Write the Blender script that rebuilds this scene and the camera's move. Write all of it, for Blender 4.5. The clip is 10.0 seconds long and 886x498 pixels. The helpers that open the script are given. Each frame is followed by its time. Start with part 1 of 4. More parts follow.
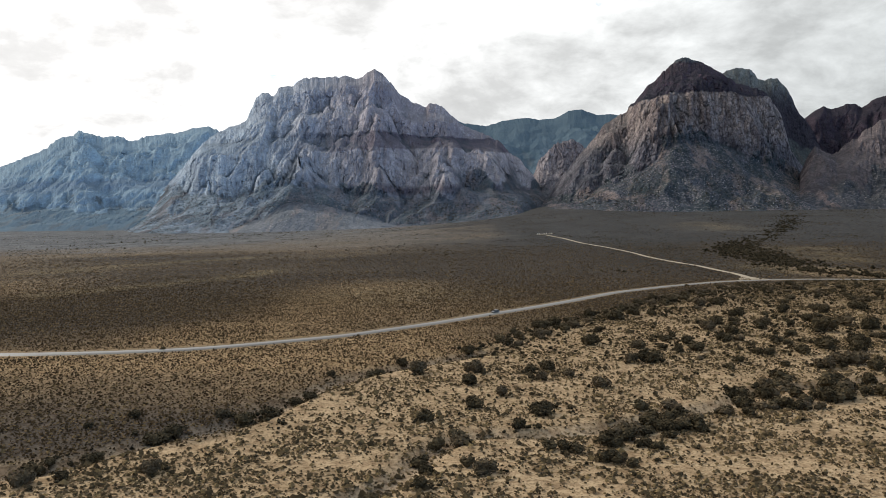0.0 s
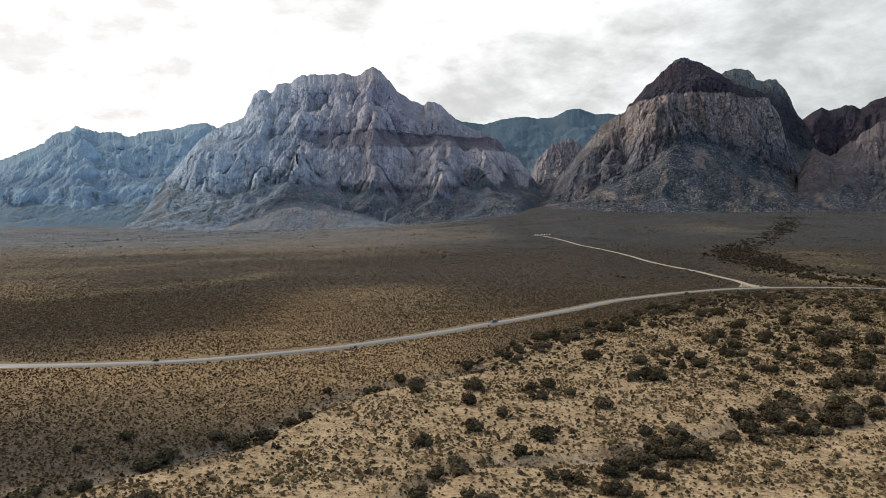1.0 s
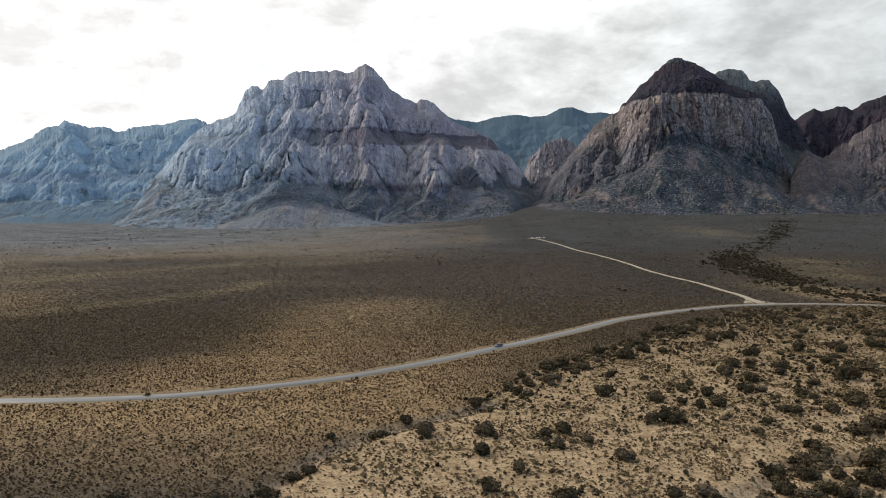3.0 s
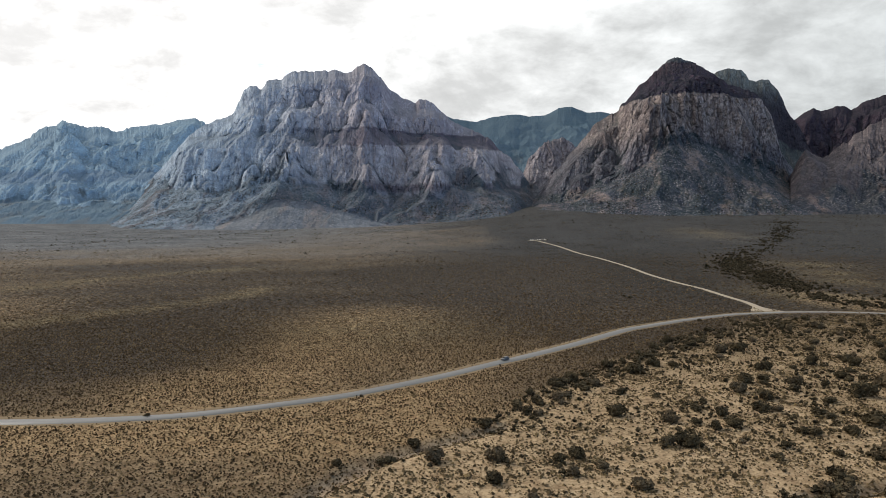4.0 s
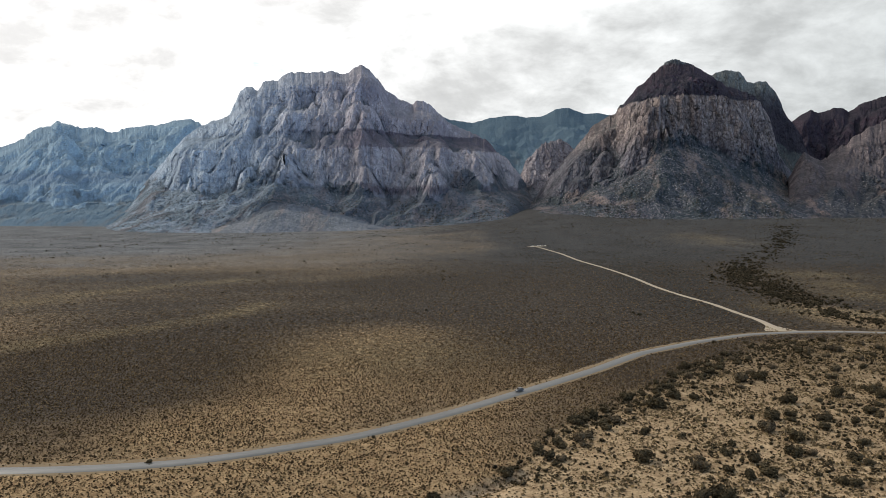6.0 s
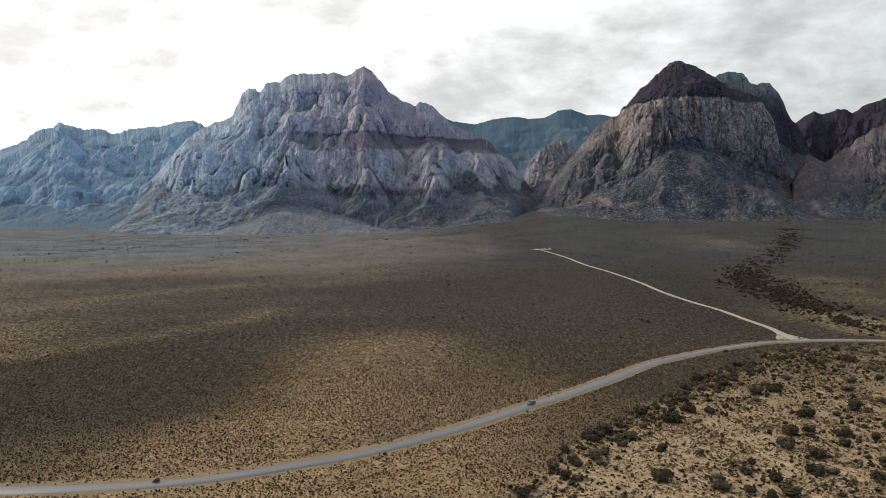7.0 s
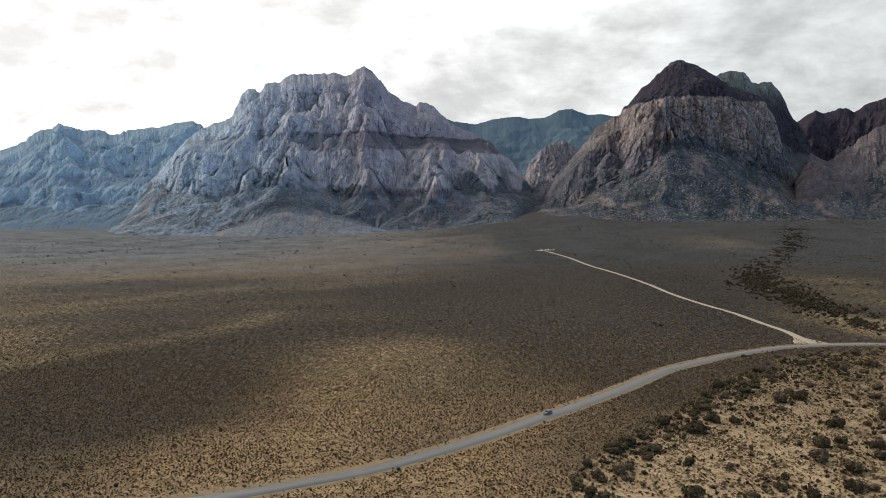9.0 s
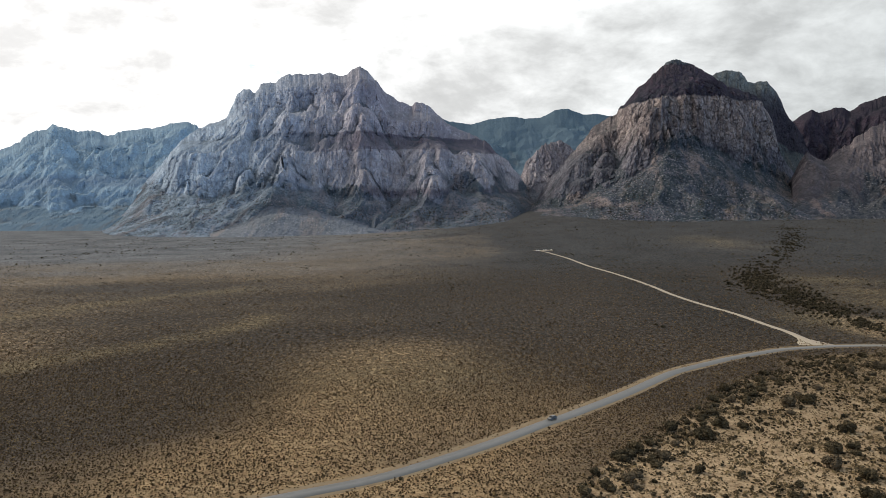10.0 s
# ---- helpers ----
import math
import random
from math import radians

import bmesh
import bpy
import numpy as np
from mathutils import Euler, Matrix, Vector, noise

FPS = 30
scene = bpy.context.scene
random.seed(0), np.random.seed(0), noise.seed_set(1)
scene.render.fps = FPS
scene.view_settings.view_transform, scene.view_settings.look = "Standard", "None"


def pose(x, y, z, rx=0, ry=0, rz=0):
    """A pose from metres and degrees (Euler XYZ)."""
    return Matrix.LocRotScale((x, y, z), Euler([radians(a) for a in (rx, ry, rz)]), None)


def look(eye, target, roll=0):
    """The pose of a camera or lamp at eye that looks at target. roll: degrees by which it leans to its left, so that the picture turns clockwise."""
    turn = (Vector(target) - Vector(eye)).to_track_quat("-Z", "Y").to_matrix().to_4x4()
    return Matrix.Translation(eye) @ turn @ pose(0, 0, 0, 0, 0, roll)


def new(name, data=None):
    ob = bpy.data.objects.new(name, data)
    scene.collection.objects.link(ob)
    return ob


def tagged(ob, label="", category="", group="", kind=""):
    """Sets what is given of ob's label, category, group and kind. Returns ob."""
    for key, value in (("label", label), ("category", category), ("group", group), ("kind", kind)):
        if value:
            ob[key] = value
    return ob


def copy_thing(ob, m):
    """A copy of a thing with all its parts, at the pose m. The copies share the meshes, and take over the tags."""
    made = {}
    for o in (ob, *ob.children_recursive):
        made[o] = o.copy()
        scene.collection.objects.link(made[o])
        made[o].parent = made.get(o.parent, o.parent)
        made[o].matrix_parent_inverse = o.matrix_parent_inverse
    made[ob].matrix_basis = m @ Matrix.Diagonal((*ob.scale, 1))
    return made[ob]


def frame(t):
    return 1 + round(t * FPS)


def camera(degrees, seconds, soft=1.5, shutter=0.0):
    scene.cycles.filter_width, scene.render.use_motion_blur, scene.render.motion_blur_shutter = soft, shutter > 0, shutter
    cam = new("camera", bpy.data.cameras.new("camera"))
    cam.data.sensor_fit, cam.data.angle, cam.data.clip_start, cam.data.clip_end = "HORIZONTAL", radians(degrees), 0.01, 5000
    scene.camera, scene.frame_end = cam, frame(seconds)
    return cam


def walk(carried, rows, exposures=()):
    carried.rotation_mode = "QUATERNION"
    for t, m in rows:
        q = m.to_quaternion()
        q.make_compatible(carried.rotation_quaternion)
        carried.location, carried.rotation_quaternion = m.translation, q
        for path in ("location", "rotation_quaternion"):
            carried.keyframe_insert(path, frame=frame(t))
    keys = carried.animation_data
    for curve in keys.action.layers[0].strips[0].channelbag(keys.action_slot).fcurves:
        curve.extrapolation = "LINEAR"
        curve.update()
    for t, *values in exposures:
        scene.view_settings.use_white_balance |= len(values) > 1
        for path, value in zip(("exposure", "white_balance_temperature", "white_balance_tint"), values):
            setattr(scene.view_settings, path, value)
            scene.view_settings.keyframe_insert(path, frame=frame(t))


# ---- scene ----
cam = camera(58.854, 10.0, soft=0.9)
walk(cam, [
    (0.0, look((0.00, 0.00, 50.84), (-38.49, 998.04, 1.58), -0.642)),
    (0.5, look((-0.32, 2.55, 53.36), (-37.79, 1000.55, 2.48), -0.413)),
    (1.0, look((-0.98, 5.29, 56.04), (-35.67, 1003.30, 3.37), -0.205)),
    (1.5, look((-2.23, 8.42, 58.85), (-33.45, 1006.46, 4.51), -0.059)),
    (2.0, look((-3.86, 11.84, 61.70), (-30.07, 1009.95, 6.10), 0.038)),
    (2.5, look((-5.66, 15.46, 64.46), (-29.32, 1013.57, 7.76), 0.155)),
    (4.0, look((-10.68, 27.00, 72.53), (-31.43, 1025.03, 13.35), 0.148)),
    (4.5, look((-12.59, 30.71, 75.37), (-30.91, 1028.77, 15.87), 0.182)),
    (5.0, look((-14.42, 34.30, 78.32), (-31.96, 1032.34, 18.22), 0.186)),
    (5.5, look((-16.27, 37.79, 81.26), (-30.97, 1035.86, 20.94), 0.185)),
    (7.0, look((-22.30, 46.71, 87.96), (-39.50, 1044.82, 28.84), 0.187)),
    (7.5, look((-23.87, 49.81, 88.53), (-42.42, 1047.92, 29.84), 0.174)),
    (8.0, look((-25.32, 53.03, 88.58), (-44.69, 1051.12, 29.97), 0.128)),
    (8.5, look((-26.67, 56.46, 88.49), (-46.78, 1054.54, 29.86), 0.114)),
    (9.0, look((-27.97, 60.19, 88.56), (-44.76, 1058.32, 29.71), 0.046)),
    (9.5, look((-29.19, 64.06, 88.65), (-43.05, 1062.24, 29.87), -0.064)),
    (10.0, look((-30.34, 67.99, 88.77), (-41.87, 1066.20, 30.14), -0.102)),
])

# ---- sky and sun ----
SUN_AZ, SUN_EL = radians(-52), radians(34)     # azimuth from +Y, negative to the west side
sun_dir = Vector((math.sin(SUN_AZ) * math.cos(SUN_EL), math.cos(SUN_AZ) * math.cos(SUN_EL), math.sin(SUN_EL)))
sun_data = bpy.data.lights.new("sun", "SUN")
sun_data.energy, sun_data.angle, sun_data.color = 2.8, radians(6.0), (1.0, 0.92, 0.80)
sun = new("sun", sun_data)
sun.matrix_world = look(sun_dir * 900, (0, 0, 0))


class Nodes:
    """A small helper to wire shader nodes."""

    def __init__(self, tree):
        self.tree = tree
        tree.nodes.clear()

    def add(self, kind, out=0, **inputs):
        node = self.tree.nodes.new(kind)
        for key, value in inputs.items():
            if key == "operation":
                node.operation = value
                continue
            if key == "attribute_name":
                node.attribute_name = value
                continue
            if key == "sky_type":
                node.sky_type = value
                continue
            slot = node.inputs[int(key[1:])] if key[0] == "i" and key[1:].isdigit() else node.inputs[key.replace("_", " ")]
            if isinstance(value, bpy.types.NodeSocket):
                self.tree.links.new(value, slot)
            else:
                slot.default_value = value
        return node.outputs[out] if len(node.outputs) else None

    def math(self, op, a, b=0.0, c=0.0, clamp=False):
        out = self.add("ShaderNodeMath", operation=op, i0=a, i1=b, i2=c)
        out.node.use_clamp = clamp
        return out

    def vec(self, op, a, b=(0, 0, 0)):
        return self.add("ShaderNodeVectorMath", operation=op, i0=a, i1=b)

    def ramp(self, fac, *stops):
        node = self.tree.nodes.new("ShaderNodeValToRGB")
        self.tree.links.new(fac, node.inputs[0])
        els = node.color_ramp.elements
        while len(els) < len(stops):
            els.new(0.5)
        for el, (at, col) in zip(els, stops):
            el.position = at
            el.color = (*col, 1) if isinstance(col, tuple) else (col, col, col, 1)
        return node.outputs[0]

    def mix(self, fac, a, b, blend="MIX"):
        node = self.tree.nodes.new("ShaderNodeMix")
        node.data_type, node.blend_type = "RGBA", blend
        for slot, value in ((0, fac), (6, a), (7, b)):
            if isinstance(value, bpy.types.NodeSocket):
                self.tree.links.new(value, node.inputs[slot])
            elif slot == 0:
                node.inputs[0].default_value = value
            else:
                node.inputs[slot].default_value = (*value, 1)
        return node.outputs[2]

    def noise(self, vector, scale, detail=4, rough=0.55, distort=0.0):
        return self.add("ShaderNodeTexNoise", Vector=vector, Scale=scale, Detail=detail, Roughness=rough, Distortion=distort)


def build_world():
    world = bpy.data.worlds.new("sky")
    scene.world = world
    world.use_nodes = True
    n = Nodes(world.node_tree)
    sky = n.add("ShaderNodeTexSky", sky_type="NISHITA")
    sky.node.sun_disc = False
    sky.node.sun_elevation, sky.node.sun_rotation = SUN_EL, SUN_AZ
    sky.node.altitude = 1200
    way = n.add("ShaderNodeTexCoord")
    parts = n.add("ShaderNodeSeparateXYZ", i0=way).node
    up = n.math("MAXIMUM", parts.outputs[2], 0.0)
    over = n.math("ADD", up, 0.42)
    flat = n.add("ShaderNodeCombineXYZ", i0=n.math("DIVIDE", parts.outputs[0], over), i1=n.math("DIVIDE", parts.outputs[1], over), i2=up)
    big = n.noise(flat, 2.7, 6, 0.58, 0.3)
    small = n.noise(flat, 9.5, 6, 0.6, 0.25)
    body = n.math("ADD", n.math("MULTIPLY", big, 0.68), n.math("MULTIPLY", small, 0.32))
    toward = n.add("ShaderNodeVectorMath", 1, operation="DOT_PRODUCT", i0=n.vec("NORMALIZE", way), i1=tuple(sun_dir))
    near_sun = n.math("POWER", n.math("MAXIMUM", toward, 0.0), 1.0)
    thick = n.ramp(body, (0.40, 1.0), (0.49, 0.80), (0.58, 0.60), (0.68, 0.50))
    across = n.math("MULTIPLY", n.math("MAXIMUM", n.math("MULTIPLY", toward, -1.0), 0.0), 0.9)
    glow = n.math("ADD", n.math("ADD", n.math("MULTIPLY", near_sun, 1.1), 0.62), across)
    light = n.math("MULTIPLY", n.math("MULTIPLY", thick, glow), 1.0)
    cloud = n.mix(1.0, n.ramp(near_sun, (0.0, (0.62, 0.90, 1.32)), (0.14, (0.94, 0.99, 1.0)), (0.8, (1.0, 0.99, 0.98))), n.add("ShaderNodeCombineXYZ", i0=light, i1=light, i2=light), "MULTIPLY")
    gaps = n.ramp(body, (0.35, 0.0), (0.40, 1.0))
    blue = n.mix(1.0, sky, (0.13, 0.13, 0.13), "MULTIPLY")
    n.add("ShaderNodeOutputWorld", i0=n.add("ShaderNodeBackground", Color=n.mix(n.math("ADD", n.math("MULTIPLY", gaps, 0.7), 0.3), blue, cloud), Strength=1.0))


build_world()


# ---- number helpers ----
def rnd(ix, iy, seed):
    h = (ix.astype(np.int64) * 374761393 + iy.astype(np.int64) * 668265263 + seed * 982451653) & 0xFFFFFFFF
    h = ((h ^ (h >> 13)) * 1274126177) & 0xFFFFFFFF
    return ((h ^ (h >> 16)) & 0xFFFFFF) / float(0xFFFFFF)


def value_noise(x, y, seed=0):
    x, y = np.broadcast_arrays(np.asarray(x, float), np.asarray(y, float))
    ix, iy = np.floor(x), np.floor(y)
    u, v = x - ix, y - iy
    u, v = u * u * u * (u * (u * 6 - 15) + 10), v * v * v * (v * (v * 6 - 15) + 10)
    a, b = rnd(ix, iy, seed), rnd(ix + 1, iy, seed)
    c, d = rnd(ix, iy + 1, seed), rnd(ix + 1, iy + 1, seed)
    return (a * (1 - u) + b * u) * (1 - v) + (c * (1 - u) + d * u) * v


def fbm(x, y, seed=0, octaves=4, gain=0.5):
    total, amp, norm = 0.0, 1.0, 0.0
    for k in range(octaves):
        total = total + amp * value_noise(x * 2.03 ** k + 17.3 * k, y * 2.03 ** k - 9.1 * k, seed + k)
        norm, amp = norm + amp, amp * gain
    return total / norm


def ridged(x, y, seed=0, octaves=3, gain=0.5):
    total, amp, norm = 0.0, 1.0, 0.0
    for k in range(octaves):
        total = total + amp * (1 - np.abs(2 * value_noise(x * 2.1 ** k + 5.7 * k, y * 2.1 ** k + 3.3 * k, seed + k) - 1))
        norm, amp = norm + amp, amp * gain
    return total / norm


def cells(x, y, seed=0):
    """Blocks with uneven corners: each place's own number, and how far it lies from its block's edge."""
    x, y = np.broadcast_arrays(np.asarray(x, float), np.asarray(y, float))
    ix, iy = np.floor(x), np.floor(y)
    near, second, own = np.full(x.shape, 9.0), np.full(x.shape, 9.0), np.zeros(x.shape)
    for a in (-1, 0, 1):
        for b in (-1, 0, 1):
            cx, cy = ix + a, iy + b
            d = np.hypot(cx + 0.1 + 0.8 * rnd(cx, cy, seed) - x, cy + 0.1 + 0.8 * rnd(cx, cy, seed + 7) - y)
            closer = d < near
            second = np.where(closer, near, np.minimum(second, d))
            own = np.where(closer, rnd(cx, cy, seed + 13), own)
            near = np.where(closer, d, near)
    return own, second - near


def blurred(a, radius):
    """A box blur over both ways of a grid."""
    for axis in (0, 1):
        pad = [(0, 0), (0, 0)]
        pad[axis] = (radius + 1, radius)
        c = np.cumsum(np.pad(a, pad, mode="edge"), axis=axis)
        n = a.shape[axis]
        a = (np.take(c, range(2 * radius + 1, 2 * radius + 1 + n), axis=axis) - np.take(c, range(n), axis=axis)) / (2 * radius + 1)
    return a


def ease(a, b, x):
    t = np.clip((x - a) / (b - a), 0, 1)
    return t * t * (3 - 2 * t)


def smooth_line(points, step):
    """A Catmull-Rom line through plan points, at about that step."""
    p = [np.array(q, float) for q in points]
    p = [2 * p[0] - p[1]] + p + [2 * p[-1] - p[-2]]
    out = []
    for a, b, c, d in zip(p, p[1:], p[2:], p[3:]):
        k = max(2, int(np.linalg.norm(c - b) / step))
        for t in np.arange(k) / k:
            out.append(0.5 * (2 * b + (c - a) * t + (2 * a - 5 * b + 4 * c - d) * t * t + (3 * b - a - 3 * c + d) * t ** 3))
    out.append(p[-2])
    return np.array(out)


def line_distance(x, y, line):
    best = np.full(np.shape(x), 1e9)
    for a, b in zip(line[:-1], line[1:]):
        d = b - a
        t = np.clip(((x - a[0]) * d[0] + (y - a[1]) * d[1]) / (d @ d), 0, 1)
        best = np.minimum(best, np.hypot(x - a[0] - t * d[0], y - a[1] - t * d[1]))
    return best


# ---- plan ----
ROAD = smooth_line([(-166.5, 277.6), (-143.5, 279.6), (-125.5, 282.5), (-108.2, 286.6), (-91.4, 294.0), (-75.3, 303.2), (-54.1, 316.5), (-36.1, 332.9), (-14.8, 354.4), (8.0, 380.9), (16.4, 389.5), (48.4, 427.2), (75.8, 463.3), (88.6, 478.5), (118.1, 504.3), (132.0, 515.4), (164.0, 537.1), (177.1, 542.8), (204.2, 550.6), (238.6, 552.7), (276.3, 546.1)] + [(330.0, 527.0), (420.0, 480.0)], 6.0)
ROAD = np.vstack([[(-420.0, 300.0), (-330.0, 283.0), (-240.0, 277.0)], ROAD])
DIRT = smooth_line([(196.8, 554.3), (197.6, 571.5), (199.7, 602.7), (197.6, 639.6), (195.2, 695.4), (187.0, 755.2), (182.0, 828.2), (181.0, 926.6), (173.0, 1053.7), (160.5, 1164.4), (151.0, 1287.4), (135.3, 1385.8), (123.0, 1443.2)], 10.0)
SAND_EDGE = np.array([(-400.0, 80.0), (-200.0, 120.0)] + [(-92.9, 147.8), (-83.4, 151.1), (-76.9, 161.7), (-69.2, 173.3), (-55.6, 184.1), (-44.6, 218.0), (-33.3, 240.6), (-18.6, 257.3)] + [(16.6, 315.4), (53.3, 370.7), (99.0, 432.2), (155.6, 496.7), (195.3, 527.6), (229.5, 541.9)] + [(320.0, 545.0), (600.0, 600.0)])
WASH_NEAR = smooth_line([(-93.7, 149.1), (-84.9, 151.8), (-78.3, 162.1), (-69.8, 174.7), (-56.6, 187.6), (-45.2, 220.8), (-33.5, 242.3), (-15.1, 262.1), (4.2, 280.8)], 5.0)
WASH_THICKET = smooth_line([(-22.1, 135.4), (-16.0, 144.1), (-9.6, 163.0), (-1.4, 175.5), (15.3, 176.4), (28.7, 181.0), (47.1, 192.5), (66.3, 205.4), (77.0, 219.5), (98.5, 226.3), (118.9, 232.1)], 5.0)
WASH_ARM = smooth_line([(362, 1120), (348, 1070), (310, 938), (282, 819), (276, 740), (282, 700)], 12.0)
WASH_FAR = smooth_line([(1240, 2728), (880, 2160), (716, 1798), (604, 1550), (508, 1350), (410, 1169), (341, 1004), (307, 869), (286, 752), (275, 670), (274, 615), (300, 572), (380, 520)], 12.0)
GRASS_BANDS = [smooth_line([(-272.2, 480.8), (-257.2, 511.3), (-235.9, 537.3), (-208.4, 577.0), (-184.0, 623.8), (-172.6, 679.9)], 12.0), smooth_line([(-377.0, 662.0), (-359.0, 712.6), (-334.2, 764.4), (-300.2, 811.1), (-246.8, 874.8)], 15.0)]
ROAD_HALF, DIRT_HALF = 3.1, 2.1


def ground_height(x, y):
    x, y = np.asarray(x, float), np.asarray(y, float)
    fan = 40 * ease(1100, 2300, y) * ease(-330, 420, x) + 24 * np.exp(-((x - 285) / 170) ** 2) * ease(1900, 2650, y)
    low = 12 * ease(700, 1500, y) * ease(-150, -900, x) * -1
    rough = 1.4 * (fbm(x / 70, y / 70, 3, 3) - 0.5) + 0.5 * (fbm(x / 9, y / 9, 8, 3) - 0.5)
    keep = ease(4, 22, line_distance(x, y, ROAD)) * ease(3, 14, line_distance(x, y, DIRT))
    cut = 1.7 * np.exp(-(line_distance(x, y, WASH_NEAR) / 3.4) ** 4) + 1.7 * np.exp(-(line_distance(x, y, WASH_THICKET) / 3.0) ** 4)
    cut = cut + 1.0 * np.exp(-(line_distance(x, y, WASH_FAR) / 7.0) ** 2)
    return fan + low + rough * keep - cut * keep


def sand_cover(x, y):
    """1 on the pale sandy flat on the near side of the wash, 0 on the brown scrub plain."""
    edge = np.interp(x, SAND_EDGE[:, 0], SAND_EDGE[:, 1])
    return ease(10, -12, y - edge + 26 * (fbm(x / 30, y / 30, 21, 3) - 0.5))


def scrub_shade_tone(x, y):
    """How dark the plain is painted: scrub density in drifts along the fan, with cloud shade and sunlit patches."""
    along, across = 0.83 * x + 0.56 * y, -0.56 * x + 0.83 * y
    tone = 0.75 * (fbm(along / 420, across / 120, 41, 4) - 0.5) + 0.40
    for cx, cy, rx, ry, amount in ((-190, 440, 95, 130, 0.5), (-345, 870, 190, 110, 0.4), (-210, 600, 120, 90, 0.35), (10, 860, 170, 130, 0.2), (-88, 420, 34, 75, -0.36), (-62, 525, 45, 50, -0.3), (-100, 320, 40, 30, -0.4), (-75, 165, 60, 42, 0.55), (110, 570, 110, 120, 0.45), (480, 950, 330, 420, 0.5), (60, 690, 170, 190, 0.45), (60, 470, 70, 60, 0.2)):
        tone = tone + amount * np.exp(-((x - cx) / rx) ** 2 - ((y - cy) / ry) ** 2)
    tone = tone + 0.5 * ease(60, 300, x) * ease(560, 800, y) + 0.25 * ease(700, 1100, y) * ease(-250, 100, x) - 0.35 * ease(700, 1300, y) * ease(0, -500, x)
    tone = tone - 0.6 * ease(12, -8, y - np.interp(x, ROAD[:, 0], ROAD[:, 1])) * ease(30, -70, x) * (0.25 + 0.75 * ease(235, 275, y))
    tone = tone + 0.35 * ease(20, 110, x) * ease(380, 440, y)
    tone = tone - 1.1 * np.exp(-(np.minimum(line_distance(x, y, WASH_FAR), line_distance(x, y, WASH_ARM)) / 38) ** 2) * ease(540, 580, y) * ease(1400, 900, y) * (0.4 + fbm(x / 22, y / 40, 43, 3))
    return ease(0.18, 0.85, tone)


def grass_lit_cover(x, y):
    g = 0.0
    for line, width in zip(GRASS_BANDS, (16, 22)):
        g = np.maximum(g, np.exp(-(line_distance(x, y, line) / width) ** 2))
    # a sunlit patch of the plain, painted in the same pale colour
    g = np.maximum(g, 0.8 * np.exp(-((x + 55) / 60) ** 2 - ((y - 470) / 60) ** 2))
    for cx, cy, rx, ry in ((352, 770, 36, 70), (375, 850, 50, 60), (400, 960, 60, 70), (470, 1560, 70, 130), (252, 660, 34, 55), (285, 640, 30, 30)):
        g = np.maximum(g, 0.95 * np.exp(-((x - cx) / rx) ** 2 - ((y - cy) / ry) ** 2))
    return np.clip(g * (0.35 + 1.1 * fbm(x / 26, y / 26, 57, 3)), 0, 1)


# ---- mesh helpers ----
def mesh_of(name, verts, faces, smooth=False):
    verts, faces = np.asarray(verts, np.float32), np.asarray(faces, np.int32)
    me = bpy.data.meshes.new(name)
    me.vertices.add(len(verts))
    me.vertices.foreach_set("co", verts.ravel())
    me.loops.add(faces.size)
    me.loops.foreach_set("vertex_index", faces.ravel())
    me.polygons.add(len(faces))
    me.polygons.foreach_set("loop_start", np.arange(0, faces.size, faces.shape[1], dtype=np.int32))
    me.polygons.foreach_set("use_smooth", np.full(len(faces), smooth))
    me.update(calc_edges=True)
    return me


def grid_faces(rows, cols):
    i = np.arange(rows * cols).reshape(rows, cols)
    return np.stack([i[:-1, :-1], i[:-1, 1:], i[1:, 1:], i[1:, :-1]], -1).reshape(-1, 4)


def float_layer(me, name, values):
    me.attributes.new(name, "FLOAT", "POINT").data.foreach_set("value", np.asarray(values, np.float32).ravel())


def part(name, bm, material, parent, label=""):
    me = bpy.data.meshes.new(name)
    bm.to_mesh(me)
    bm.free()
    me.materials.append(material)
    ob = new(name, me)
    ob.parent = parent
    return tagged(ob, label)


# ---- materials ----
def surface(name, build, rough=0.9, bump=0.0, bump_distance=0.1, gloss=0.02):
    """A material whose colour and bump height come from build(nodes, position)."""
    mat = bpy.data.materials.new(name)
    mat.use_nodes = True
    n = Nodes(mat.node_tree)
    place = n.add("ShaderNodeNewGeometry")
    made = build(n, place)
    colour, height = made[0], made[1]
    args = {"Base_Color": colour, "Roughness": made[2] if len(made) > 2 else rough}
    if bump and height is not None:
        args["Normal"] = n.add("ShaderNodeBump", Strength=bump, Distance=bump_distance, Height=height)
    shader = n.add("ShaderNodeBsdfPrincipled", **args)
    shader.node.inputs["Specular IOR Level"].default_value = gloss
    n.add("ShaderNodeOutputMaterial", i0=shader)
    return mat


